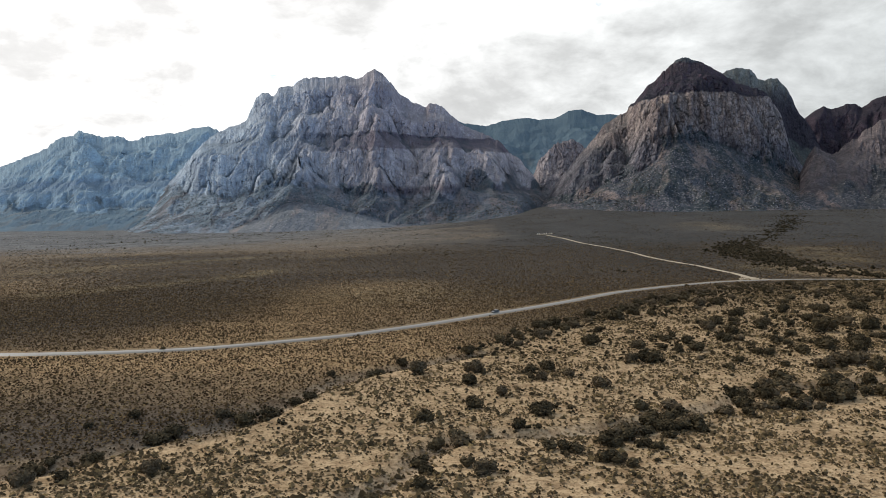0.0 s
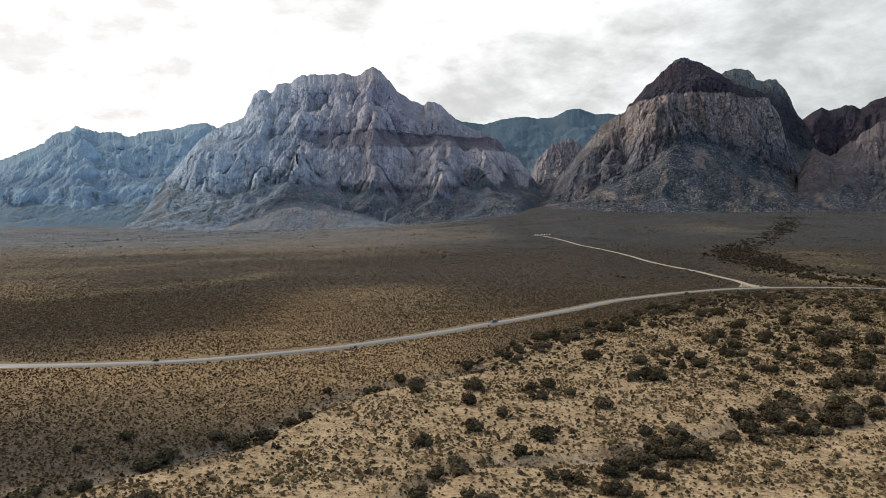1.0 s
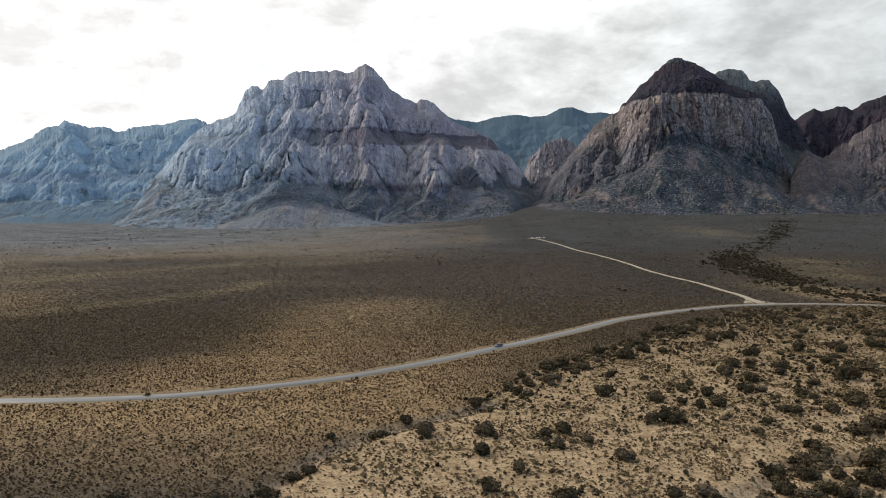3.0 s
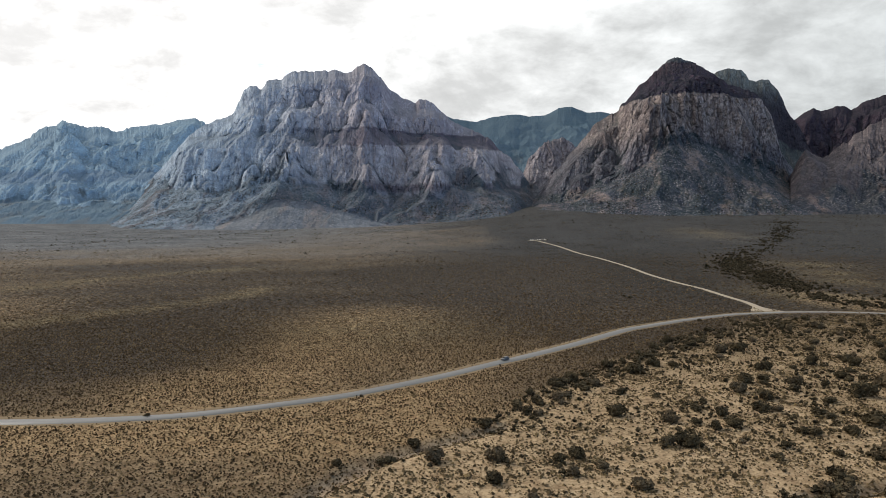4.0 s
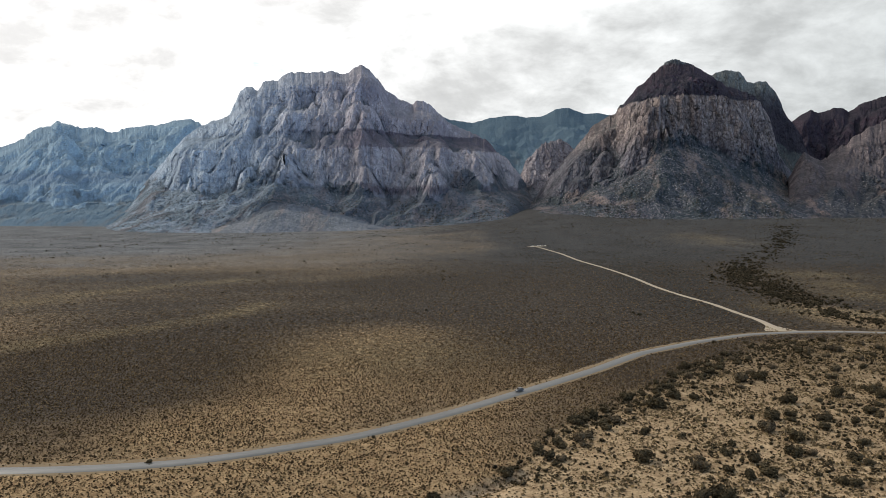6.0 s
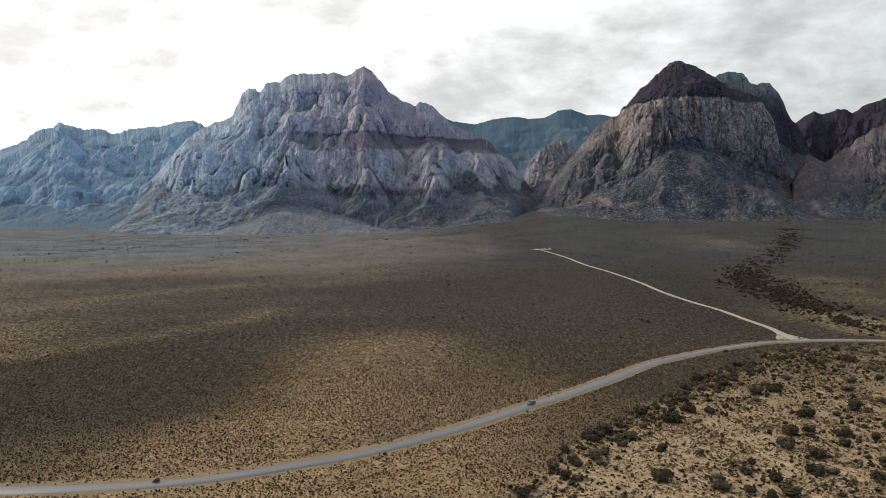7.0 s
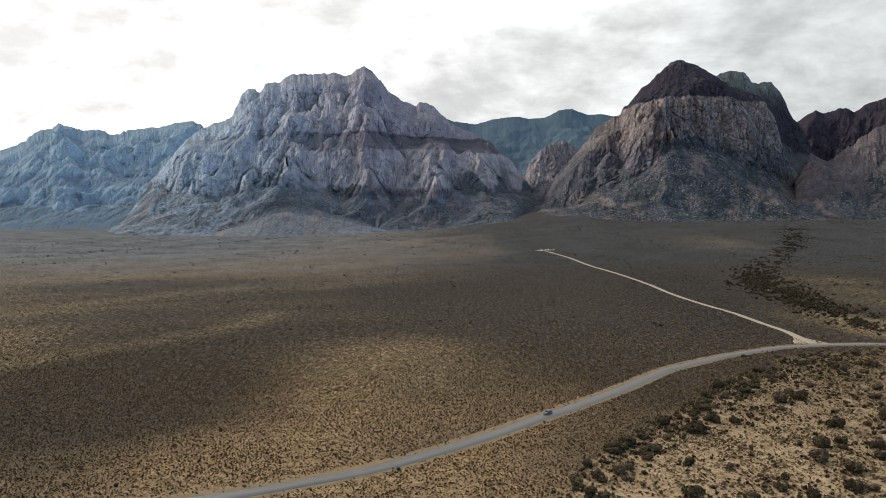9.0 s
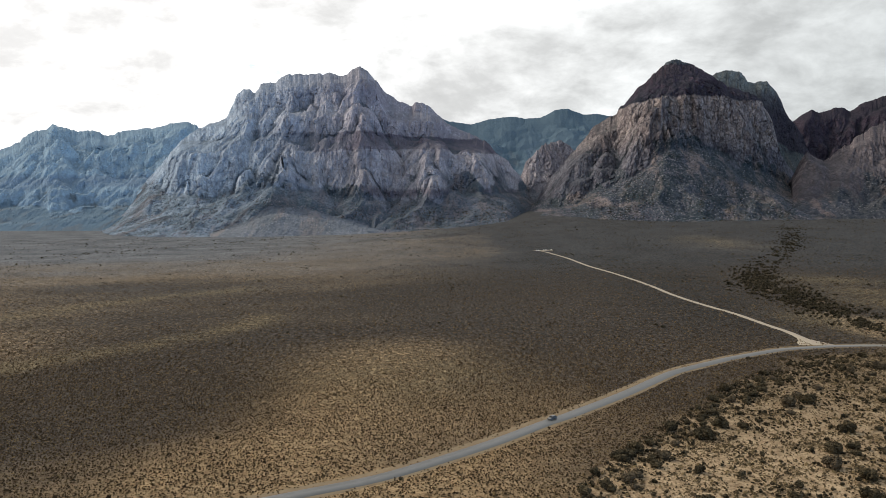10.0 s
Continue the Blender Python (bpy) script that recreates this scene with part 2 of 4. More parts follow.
def ground_look(n, p):
    sand = n.add("ShaderNodeAttribute", 2, attribute_name="sand")
    dark = n.add("ShaderNodeAttribute", 2, attribute_name="tone")
    grass = n.add("ShaderNodeAttribute", 2, attribute_name="grass")
    far = n.add("ShaderNodeAttribute", 2, attribute_name="far")
    wash = n.add("ShaderNodeAttribute", 2, attribute_name="wash")
    blot = n.noise(p, 0.05, 5, 0.6)
    fine = n.noise(p, 0.9, 5, 0.65)
    pale = n.mix(blot, (0.265, 0.188, 0.110), (0.480, 0.362, 0.226))
    # patches of browner sand, stronger farther out
    litter = n.add("ShaderNodeAttribute", 2, attribute_name="litter")
    pale = n.mix(n.math("MULTIPLY", litter, n.ramp(n.noise(p, 0.16, 5, 0.7), (0.40, 0.85), (0.60, 0.3))), pale, (0.115, 0.088, 0.057))
    brown = n.mix(blot, (0.210, 0.155, 0.094), (0.340, 0.258, 0.160))
    brown = n.mix(far, n.mix(blot, (0.215, 0.148, 0.080), (0.345, 0.246, 0.140)), brown)
    # denser scrub and painted cloud shade, both as darker soil
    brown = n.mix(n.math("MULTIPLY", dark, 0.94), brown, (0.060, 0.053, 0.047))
    brown = n.mix(n.math("MULTIPLY", grass, 0.7), brown, (0.21, 0.168, 0.098))
    soil = n.mix(sand, brown, pale)
    soil = n.mix(n.math("MULTIPLY", wash, 0.6), soil, (0.33, 0.26, 0.19))
    stubble = n.math("MULTIPLY", sand, n.ramp(n.noise(p, 0.075, 6, 0.75), (0.45, 0.0), (0.62, 0.4)))
    soil = n.mix(stubble, soil, n.mix(n.noise(p, 1.3, 3, 0.7), (0.105, 0.072, 0.040), (0.23, 0.165, 0.094)))
    crust = n.noise(p, 0.28, 6, 0.7)
    soil = n.mix(n.ramp(crust, (0.40, 0.6), (0.54, 0.0)), soil, n.mix(1.0, soil, (0.52, 0.45, 0.42), "MULTIPLY"))
    soil = n.mix(n.ramp(fine, (0.36, 0.75), (0.52, 0.0)), soil, n.mix(1.0, soil, (0.42, 0.38, 0.36), "MULTIPLY"))
    # far scrub colour, darkened to hold cloud shade and the plants' own shadows
    scrub = n.mix(n.noise(p, 0.2, 3), (0.011, 0.0125, 0.0130), (0.023, 0.0240, 0.0235))
    # haze over the far plain, painted into the soil and scrub colour
    haze_grey = n.mix(n.ramp(n.noise(n.vec("MULTIPLY", p, (0.012, 0.010, 0.0)), 1.0, 7, 0.75), (0.38, 0.0), (0.66, 1.0)), (0.055, 0.061, 0.068), (0.128, 0.136, 0.146))
    scrub = n.mix(n.math("MULTIPLY", n.add("ShaderNodeAttribute", 2, attribute_name="grey"), 0.9), scrub, haze_grey)
    plants = n.add("ShaderNodeTexVoronoi", 0, Vector=n.vec("MULTIPLY", p, (1, 1, 0.2)), Scale=1.0, Randomness=0.75)
    tuft = n.ramp(plants, (0.34, 1.0), (0.56, 0.0))
    distant = n.add("ShaderNodeAttribute", 2, attribute_name="distant")
    drifts = n.ramp(n.noise(n.vec("MULTIPLY", p, (0.02, 0.035, 0.0)), 1.0, 7, 0.75), (0.38, 0.68), (0.60, 1.0))
    clumps = n.add("ShaderNodeTexVoronoi", 0, Vector=n.vec("MULTIPLY", p, (0.16, 0.045, 0.0)), Scale=1.0, Randomness=1.0)
    drifts = n.math("MULTIPLY", drifts, n.ramp(clumps, (0.22, 1.15), (0.50, 0.72)))
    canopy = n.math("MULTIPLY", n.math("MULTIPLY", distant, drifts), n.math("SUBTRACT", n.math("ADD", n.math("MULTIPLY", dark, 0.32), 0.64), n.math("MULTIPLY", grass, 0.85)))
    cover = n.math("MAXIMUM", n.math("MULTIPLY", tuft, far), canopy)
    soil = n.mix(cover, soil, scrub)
    soil = n.mix(n.math("MULTIPLY", n.add("ShaderNodeAttribute", 2, attribute_name="grey"), 0.9), soil, haze_grey)
    seedlings = n.add("ShaderNodeTexVoronoi", 0, Vector=n.vec("MULTIPLY", p, (1, 1, 0.2)), Scale=1.6, Randomness=1.0)
    young = n.math("MULTIPLY", n.ramp(seedlings, (0.18, 0.8), (0.38, 0.0)), n.math("SUBTRACT", 1.0, n.math("MAXIMUM", distant, n.math("MULTIPLY", sand, 0.2))))
    fleck = n.noise(n.vec("MULTIPLY", p, (0.42, 0.17, 0.0)), 1.0, 4, 0.7)
    open_plain = n.math("MULTIPLY", n.math("SUBTRACT", 1.0, sand), n.add("ShaderNodeAttribute", 2, attribute_name="patchy"))
    soil = n.mix(n.math("MULTIPLY", n.ramp(fleck, (0.42, 1.0), (0.50, 0.0)), n.math("MULTIPLY", open_plain, 0.8)), soil, n.mix(1.0, soil, (0.42, 0.43, 0.46), "MULTIPLY"))
    soil = n.mix(n.math("MULTIPLY", n.ramp(fleck, (0.53, 0.0), (0.62, 1.0)), open_plain), soil, n.mix(1.0, soil, (1.9, 1.8, 1.7), "MULTIPLY"))
    # bare soil, with the painted haze tint mixed in far out
    bare = n.noise(n.vec("MULTIPLY", p, (0.30, 0.085, 0.0)), 1.0, 5, 0.75)
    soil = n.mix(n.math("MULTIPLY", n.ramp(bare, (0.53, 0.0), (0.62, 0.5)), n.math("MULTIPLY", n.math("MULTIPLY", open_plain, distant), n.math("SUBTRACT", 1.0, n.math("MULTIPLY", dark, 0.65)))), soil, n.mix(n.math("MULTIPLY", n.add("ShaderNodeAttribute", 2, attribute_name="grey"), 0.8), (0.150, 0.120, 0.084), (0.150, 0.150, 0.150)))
    soil = n.mix(young, soil, n.mix(n.noise(p, 0.5, 3), (0.045, 0.033, 0.019), (0.095, 0.068, 0.038)))
    return soil, fine


def asphalt_look(n, p):
    grit = n.noise(p, 9.0, 4, 0.7)
    blot = n.noise(p, 0.12, 4, 0.6)
    return n.mix(n.ramp(blot, (0.35, 0.0), (0.7, 0.5)), n.mix(grit, (0.052, 0.053, 0.051), (0.082, 0.082, 0.077)), (0.096, 0.094, 0.087)), grit, 0.42


def gravel_look(n, p):
    grit = n.noise(p, 4.0, 5, 0.7)
    blot = n.noise(p, 0.2, 4, 0.6)
    return n.mix(blot, n.mix(grit, (0.27, 0.23, 0.175), (0.42, 0.37, 0.29)), (0.30, 0.245, 0.18)), grit


def verge_look(n, p):
    grit = n.noise(p, 2.0, 5, 0.7)
    blot = n.noise(p, 0.15, 4, 0.6)
    return n.mix(n.ramp(blot, (0.3, 0.0), (0.7, 1.0)), n.mix(grit, (0.12, 0.086, 0.053), (0.21, 0.155, 0.097)), (0.20, 0.155, 0.10)), grit


def scrub_look(low, high, dry):
    def build(n, p):
        mesh = n.add("ShaderNodeNewGeometry", 8)
        tone = n.mix(mesh, low, high)
        some = n.ramp(n.math("FRACT", n.math("MULTIPLY", mesh, 37.7)), (0.72, 0.0), (0.78, 1.0))
        tone = n.mix(some, tone, dry)
        leaf = n.noise(p, 7.0, 3, 0.7)
        return n.mix(n.ramp(leaf, (0.35, 0.5), (0.65, 0.0)), tone, tuple(0.45 * c for c in low)), leaf
    return build


def bush_look(n, p):
    own = n.add("ShaderNodeObjectInfo", 5)
    mesh = n.add("ShaderNodeNewGeometry", 8)
    tone = n.mix(own, (0.027, 0.022, 0.0135), (0.064, 0.050, 0.029))
    tone = n.mix(n.ramp(n.math("FRACT", n.math("MULTIPLY", own, 13.3)), (0.72, 0.0), (0.8, 0.8)), tone, (0.115, 0.086, 0.056))
    tone = n.mix(n.math("MULTIPLY", mesh, 0.62), tone, (0.115, 0.090, 0.053))
    return tone, n.noise(p, 9.0, 3, 0.7)


def rock_look(bands, talus, scrub, streak=0.5, base_wobble=26.0, pale=(0.42, 0.34, 0.27), scrub_amount=0.75, hard=1.0, vary=0.0, west=None):
    """Layered sandstone: colours by height in wandering strata, streaked cliffs, stony scree with scrub on gentler
    slopes.
    bands: (height in metres, colour) from the foot up; west: (from x, to x, colour) of haze painted over the rock."""
    top = bands[-1][0]

    def build(n, p):
        xyz = n.add("ShaderNodeSeparateXYZ", i0=p).node
        wander = n.noise(n.vec("MULTIPLY", p, (0.0022, 0.0022, 0.004)), 1.0, 5, 0.6)
        height = n.math("ADD", xyz.outputs[2], n.math("MULTIPLY", n.math("SUBTRACT", wander, 0.5), 2 * base_wobble))
        height = n.math("ADD", height, n.math("MULTIPLY", n.math("SUBTRACT", n.noise(p, 0.035, 4, 0.7), 0.5), 26.0))
        strata = n.ramp(n.math("DIVIDE", height, top), *[(min(1.0, z / top), c) for z, c in bands])
        middle = bands[len(bands) // 2 - 1][1] if len(bands) > 6 else bands[-1][1]
        patch = n.noise(n.vec("MULTIPLY", p, (0.0016, 0.0016, 0.003)), 1.0, 4, 0.6)
        strata = n.mix(n.ramp(patch, (0.42, 0.0), (0.60, vary)), strata, middle)
        stony = talus
        # haze put into the rock and scree colour towards the west
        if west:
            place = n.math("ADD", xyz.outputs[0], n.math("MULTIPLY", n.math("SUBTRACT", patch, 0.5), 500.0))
            haze_part = n.math("DIVIDE", n.math("SUBTRACT", west[0], place), west[0] - west[1])
            haze_part = n.math("MINIMUM", n.math("MAXIMUM", haze_part, 0.0), 0.85)
            strata = n.mix(haze_part, strata, west[2])
            stony = n.mix(haze_part, talus, tuple(0.62 * c for c in west[2]))
        layer = n.noise(n.vec("MULTIPLY", p, (0.004, 0.004, 0.09)), 1.0, 5, 0.65)
        stripe = n.noise(n.vec("MULTIPLY", p, (0.055, 0.02, 0.009)), 1.0, 6, 0.62, 0.4)
        warped = n.vec("ADD", p, n.vec("MULTIPLY", n.add("ShaderNodeTexNoise", 1, Vector=p, Scale=0.03, Detail=3.0), (26, 26, 26)))
        block = n.add("ShaderNodeTexVoronoi", 1, Vector=n.vec("MULTIPLY", warped, (0.040, 0.02, 0.024)), Scale=1.0)
        blot = n.noise(p, 0.012, 6, 0.65)
        tint = n.add("ShaderNodeSeparateXYZ", i0=block)
        rock = n.mix(n.math("MULTIPLY", tint, 0.38 * hard), strata, n.mix(1.0, strata, (0.60, 0.57, 0.58), "MULTIPLY"))
        rock = n.mix(n.ramp(layer, (0.36, 0.22), (0.50, 0.0)), rock, n.mix(1.0, strata, (0.48, 0.42, 0.42), "MULTIPLY"))
        rock = n.mix(n.math("MULTIPLY", n.ramp(stripe, (0.36, 0.75), (0.53, 0.0)), streak), rock, n.mix(1.0, strata, (0.42, 0.38, 0.40), "MULTIPLY"))
        rock = n.mix(n.math("MULTIPLY", n.ramp(blot, (0.48, 0.0), (0.66, 0.8)), streak), rock, n.mix(1.0, strata, (1.4, 1.34, 1.24), "MULTIPLY"))
        varnish = n.noise(n.vec("MULTIPLY", p, (0.017, 0.008, 0.007)), 1.0, 5, 0.62, 0.7)
        rock = n.mix(n.math("MULTIPLY", n.ramp(varnish, (0.43, 0.9), (0.52, 0.0)), streak), rock, n.mix(1.0, strata, (0.36, 0.35, 0.38), "MULTIPLY"))
        joints = n.add("ShaderNodeTexVoronoi", 0, Vector=n.vec("MULTIPLY", warped, (0.075, 0.03, 0.038)), Scale=1.0)
        joints.node.feature = "DISTANCE_TO_EDGE"
        rock = n.mix(n.ramp(joints, (0.02, 0.55 * hard), (0.13, 0.0)), rock, n.mix(1.0, rock, (0.36, 0.35, 0.38), "MULTIPLY"))
        grain = n.noise(n.vec("MULTIPLY", p, (0.085, 0.06, 0.07)), 1.0, 6, 0.72)
        rock = n.mix(n.ramp(grain, (0.38, 0.6 * hard), (0.49, 0.0)), rock, n.mix(1.0, rock, (0.40, 0.39, 0.42), "MULTIPLY"))
        rock = n.mix(n.ramp(grain, (0.54, 0.0), (0.66, 0.6 * hard)), rock, n.mix(1.0, rock, (1.5, 1.46, 1.42), "MULTIPLY"))
        slope = n.add("ShaderNodeSeparateXYZ", i0=n.add("ShaderNodeNewGeometry", 1)).node.outputs[2]
        gentle = n.add("ShaderNodeAttribute", 2, attribute_name="scree")
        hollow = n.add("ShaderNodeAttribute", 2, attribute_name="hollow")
        ledge = n.ramp(n.math("ADD", slope, n.math("MULTIPLY", n.math("SUBTRACT", grain, 0.5), 0.7)), (0.52, 0.0), (0.80, 0.6))
        shrubs = n.ramp(n.noise(p, 0.07, 5, 0.75), (0.42, 0.0), (0.58, 1.0))
        stones = n.add("ShaderNodeTexVoronoi", 0, Vector=p, Scale=0.13, Randomness=1.0)
        scree = n.mix(n.ramp(n.noise(p, 0.075, 6, 0.78), (0.49, 0.0), (0.64, 0.75)), stony, n.mix(1.0, pale, (0.62, 0.60, 0.62), "MULTIPLY"))
        fans = n.noise(n.vec("MULTIPLY", warped, (0.014, 0.004, 0.004)), 1.0, 5, 0.65, 0.5)
        scree = n.mix(n.ramp(fans, (0.51, 0.0), (0.60, 0.75)), scree, n.mix(1.0, pale, (0.66, 0.54, 0.48), "MULTIPLY"))
        tufts = n.ramp(stones, (0.26, 1.0), (0.44, 0.0))
        scree = n.mix(n.math("MULTIPLY", tufts, scrub_amount), scree, scrub)
        green = n.ramp(n.noise(p, 0.0085, 6, 0.7), (0.42, 0.0), (0.56, scrub_amount))
        scree = n.mix(n.math("MULTIPLY", green, n.math("ADD", n.math("MULTIPLY", shrubs, 0.5), 0.45)), scree, scrub)
        boulder = n.add("ShaderNodeTexVoronoi", 0, Vector=n.vec("ADD", p, (31, 17, 5)), Scale=0.11, Randomness=1.0)
        scree = n.mix(n.math("MULTIPLY", n.ramp(boulder, (0.14, 0.7), (0.26, 0.0)), n.ramp(blot, (0.42, 0.0), (0.55, 1.0))), scree, pale)
        rock = n.mix(ledge, rock, n.mix(0.55, n.mix(1.0, strata, (0.6, 0.6, 0.6), "MULTIPLY"), scrub))
        # scrub in the hollows; its dark colour also paints the shade there
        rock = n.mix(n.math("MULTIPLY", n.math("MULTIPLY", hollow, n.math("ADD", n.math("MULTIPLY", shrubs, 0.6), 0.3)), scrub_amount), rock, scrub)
        knobs = n.ramp(n.noise(n.vec("MULTIPLY", p, (0.013, 0.013, 0.018)), 1.0, 6, 0.75), (0.47, 0.0), (0.53, 1.0))
        edge = n.ramp(gentle, (0.0, 0.0), (0.5, 1.0))
        colour = n.mix(n.math("MAXIMUM", n.math("MULTIPLY", edge, knobs), n.ramp(gentle, (0.55, 0.0), (1.0, 1.0))), rock, scree)
        relief = n.math("ADD", n.math("ADD", n.math("MULTIPLY", n.noise(p, 0.045, 8, 0.7), 1.0), n.math("MULTIPLY", stripe, 0.3)), n.math("MULTIPLY", n.ramp(joints, (0.0, 0.0), (0.15, 0.3)), hard))
        return colour, relief
    return build


GROUND = surface("desert_soil", ground_look, 0.95, 0.5, 0.25)
ASPHALT = surface("worn_asphalt", asphalt_look, 0.6, 0.2, 0.02, 0.5)
GRAVEL = surface("pale_gravel", gravel_look, 0.95, 0.4, 0.05)
VERGE = surface("road_verge_soil", verge_look, 0.95, 0.4, 0.06)
SCRUB = surface("brown_scrub", scrub_look((0.036, 0.025, 0.014), (0.092, 0.061, 0.031), (0.19, 0.130, 0.064)), 0.9)
SAGE = surface("grey_sage", scrub_look((0.050, 0.037, 0.021), (0.125, 0.090, 0.048), (0.20, 0.142, 0.070)), 0.9)
BUSH = surface("dark_bush_leaves", bush_look, 0.85)
SHRUB = surface("dark_shrub_leaves", scrub_look((0.019, 0.017, 0.011), (0.064, 0.051, 0.030), (0.105, 0.080, 0.048)), 0.9)
TWIG = surface("dry_twigs", lambda n, p: (n.mix(n.noise(p, 5.0), (0.07, 0.052, 0.036), (0.14, 0.11, 0.08)), None), 0.9)

# aerial haze is painted into the blue lift of WEST and MASSIF
HAZE_BLUE = (0.43, 0.53, 0.63)
WEST = surface("haze_blue_limestone", rock_look(((0, (0.254, 0.358, 0.451)), (150, (0.286, 0.395, 0.492)), (165, (0.212, 0.297, 0.394)), (205, (0.224, 0.309, 0.407)), (225, (0.307, 0.420, 0.511)), (560, (0.286, 0.395, 0.478))), (0.101, 0.148, 0.190), (0.075, 0.114, 0.148), 0.3, 30, (0.181, 0.247, 0.302), 0.4, 0.3), 0.95, 0.5, 8)
MASSIF = surface("layered_sandstone", rock_look(((0, (0.168, 0.180, 0.222)), (105, (0.210, 0.219, 0.258)), (120, (0.143, 0.132, 0.161)), (138, (0.143, 0.132, 0.161)), (150, (0.341, 0.335, 0.372)), (284, (0.397, 0.377, 0.406)), (290, (0.148, 0.127, 0.156)), (352, (0.139, 0.120, 0.153)), (358, (0.360, 0.337, 0.374)), (470, (0.400, 0.377, 0.418)), (540, (0.350, 0.328, 0.374)), (690, (0.389, 0.372, 0.418))), (0.096, 0.108, 0.131), (0.033, 0.051, 0.062), 0.5, 32, (0.226, 0.236, 0.272), 0.75, 0.35, 0.3, (-380.0, -1150.0, HAZE_BLUE)), 0.95, 0.7, 9)
PEAK = surface("red_capped_sandstone", rock_look(((0, (0.143, 0.146, 0.174)), (250, (0.181, 0.177, 0.200)), (330, (0.310, 0.268, 0.258)), (462, (0.345, 0.292, 0.274)), (469, (0.058, 0.050, 0.070)), (560, (0.078, 0.057, 0.080)), (640, (0.114, 0.081, 0.099)), (652, (0.156, 0.166, 0.174)), (690, (0.181, 0.191, 0.203))), (0.065, 0.072, 0.088), (0.021, 0.035, 0.037), 0.8, 9, (0.390, 0.371, 0.376), 0.75, 1.0), 0.95, 0.9, 10)
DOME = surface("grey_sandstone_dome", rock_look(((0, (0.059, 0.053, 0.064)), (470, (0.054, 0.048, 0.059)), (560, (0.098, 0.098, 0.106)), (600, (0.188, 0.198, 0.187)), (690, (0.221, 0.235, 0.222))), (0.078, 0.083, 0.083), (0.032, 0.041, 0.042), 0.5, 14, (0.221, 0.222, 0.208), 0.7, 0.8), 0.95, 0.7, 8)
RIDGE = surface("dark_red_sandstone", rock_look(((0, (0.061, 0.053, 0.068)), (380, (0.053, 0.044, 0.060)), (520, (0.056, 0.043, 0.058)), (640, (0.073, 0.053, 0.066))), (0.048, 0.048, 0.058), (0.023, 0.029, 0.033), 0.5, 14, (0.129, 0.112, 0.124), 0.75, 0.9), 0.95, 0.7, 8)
BUTTRESS = surface("pale_orange_sandstone", rock_look(((0, (0.129, 0.113, 0.119)), (110, (0.140, 0.124, 0.135)), (200, (0.202, 0.176, 0.181)), (420, (0.190, 0.161, 0.170))), (0.063, 0.067, 0.077), (0.026, 0.032, 0.036), 0.65, 18, (0.309, 0.279, 0.278), 0.75, 1.0), 0.95, 0.8, 9)
CANYON = surface("pale_pink_sandstone", rock_look(((0, (0.252, 0.230, 0.249)), (110, (0.262, 0.240, 0.254)), (220, (0.349, 0.320, 0.334)), (420, (0.320, 0.290, 0.307))), (0.126, 0.130, 0.143), (0.049, 0.060, 0.068), 0.6, 18, (0.330, 0.310, 0.318), 0.7, 0.9), 0.95, 0.7, 9)
# haze over the far range is painted in as a paler, bluer colour
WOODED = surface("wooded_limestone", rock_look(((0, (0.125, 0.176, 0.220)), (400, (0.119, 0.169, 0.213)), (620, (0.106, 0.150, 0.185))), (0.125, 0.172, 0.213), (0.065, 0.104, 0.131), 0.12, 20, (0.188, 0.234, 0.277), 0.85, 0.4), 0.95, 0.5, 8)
FOOTHILL = surface("pale_clay_hill", rock_look(((0, (0.172, 0.184, 0.207)), (40, (0.184, 0.193, 0.214)), (90, (0.161, 0.171, 0.192))), (0.144, 0.152, 0.170), (0.057, 0.073, 0.083), 0.3, 8, (0.344, 0.356, 0.376), 0.55), 0.95, 0.6, 4)


# ---- ground ----
def spread(fine_a, fine_b, step, low, high, growth):
    mid = list(np.arange(fine_a, fine_b + step, step))
    d, v = step, mid[-1]
    while v < high:
        d = min(d * growth, 60)
        v += d
        mid.append(min(v, high))
    d, v = step, mid[0]
    while v > low:
        d = min(d * growth, 60)
        v -= d
        mid.insert(0, max(v, low))
    return np.array(mid)


def build_ground():
    gx, gy = spread(-240, 300, 4.0, -4600, 4600, 1.08), spread(124, 600, 4.0, -700, 4950, 1.08)
    gx = np.concatenate([gx[gx < -110], np.arange(-110, 131, 2.2), gx[gx > 132]])
    gy = np.concatenate([gy[gy < 126], np.arange(126, 290, 2.0), gy[gy > 291]])
    x, y = np.meshgrid(gx, gy)
    z = ground_height(x, y)
    me = mesh_of("ground", np.stack([x, y, z], -1).reshape(-1, 3), grid_faces(len(gy), len(gx)), True)
    float_layer(me, "sand", sand_cover(x, y))
    float_layer(me, "tone", scrub_shade_tone(x, y))
    float_layer(me, "grass", grass_lit_cover(x, y) * (1 - sand_cover(x, y)))
    float_layer(me, "far", ease(400, 620, y))
    float_layer(me, "litter", np.maximum(ease(320, 470, y), 0.35 * ease(80, 150, x) * ease(240, 320, y)))
    float_layer(me, "patchy", 0.25 + 0.75 * ease(320, 560, y))
    bed_far = np.minimum(line_distance(x, y, WASH_FAR), line_distance(x, y, WASH_ARM))
    # raised on the near east plain too, where it paints cloud shade
    float_layer(me, "distant", np.maximum(ease(600, 1300, y), np.maximum(0.92 * ease(40, 200, x) * ease(500, 680, y), 0.3 * np.exp(-(bed_far / 13) ** 2) * ease(530, 570, y))) * (1 - 0.75 * np.exp(-(bed_far / 42) ** 2) * ease(530, 570, y) * ease(1500, 1000, y)))
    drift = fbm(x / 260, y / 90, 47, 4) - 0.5
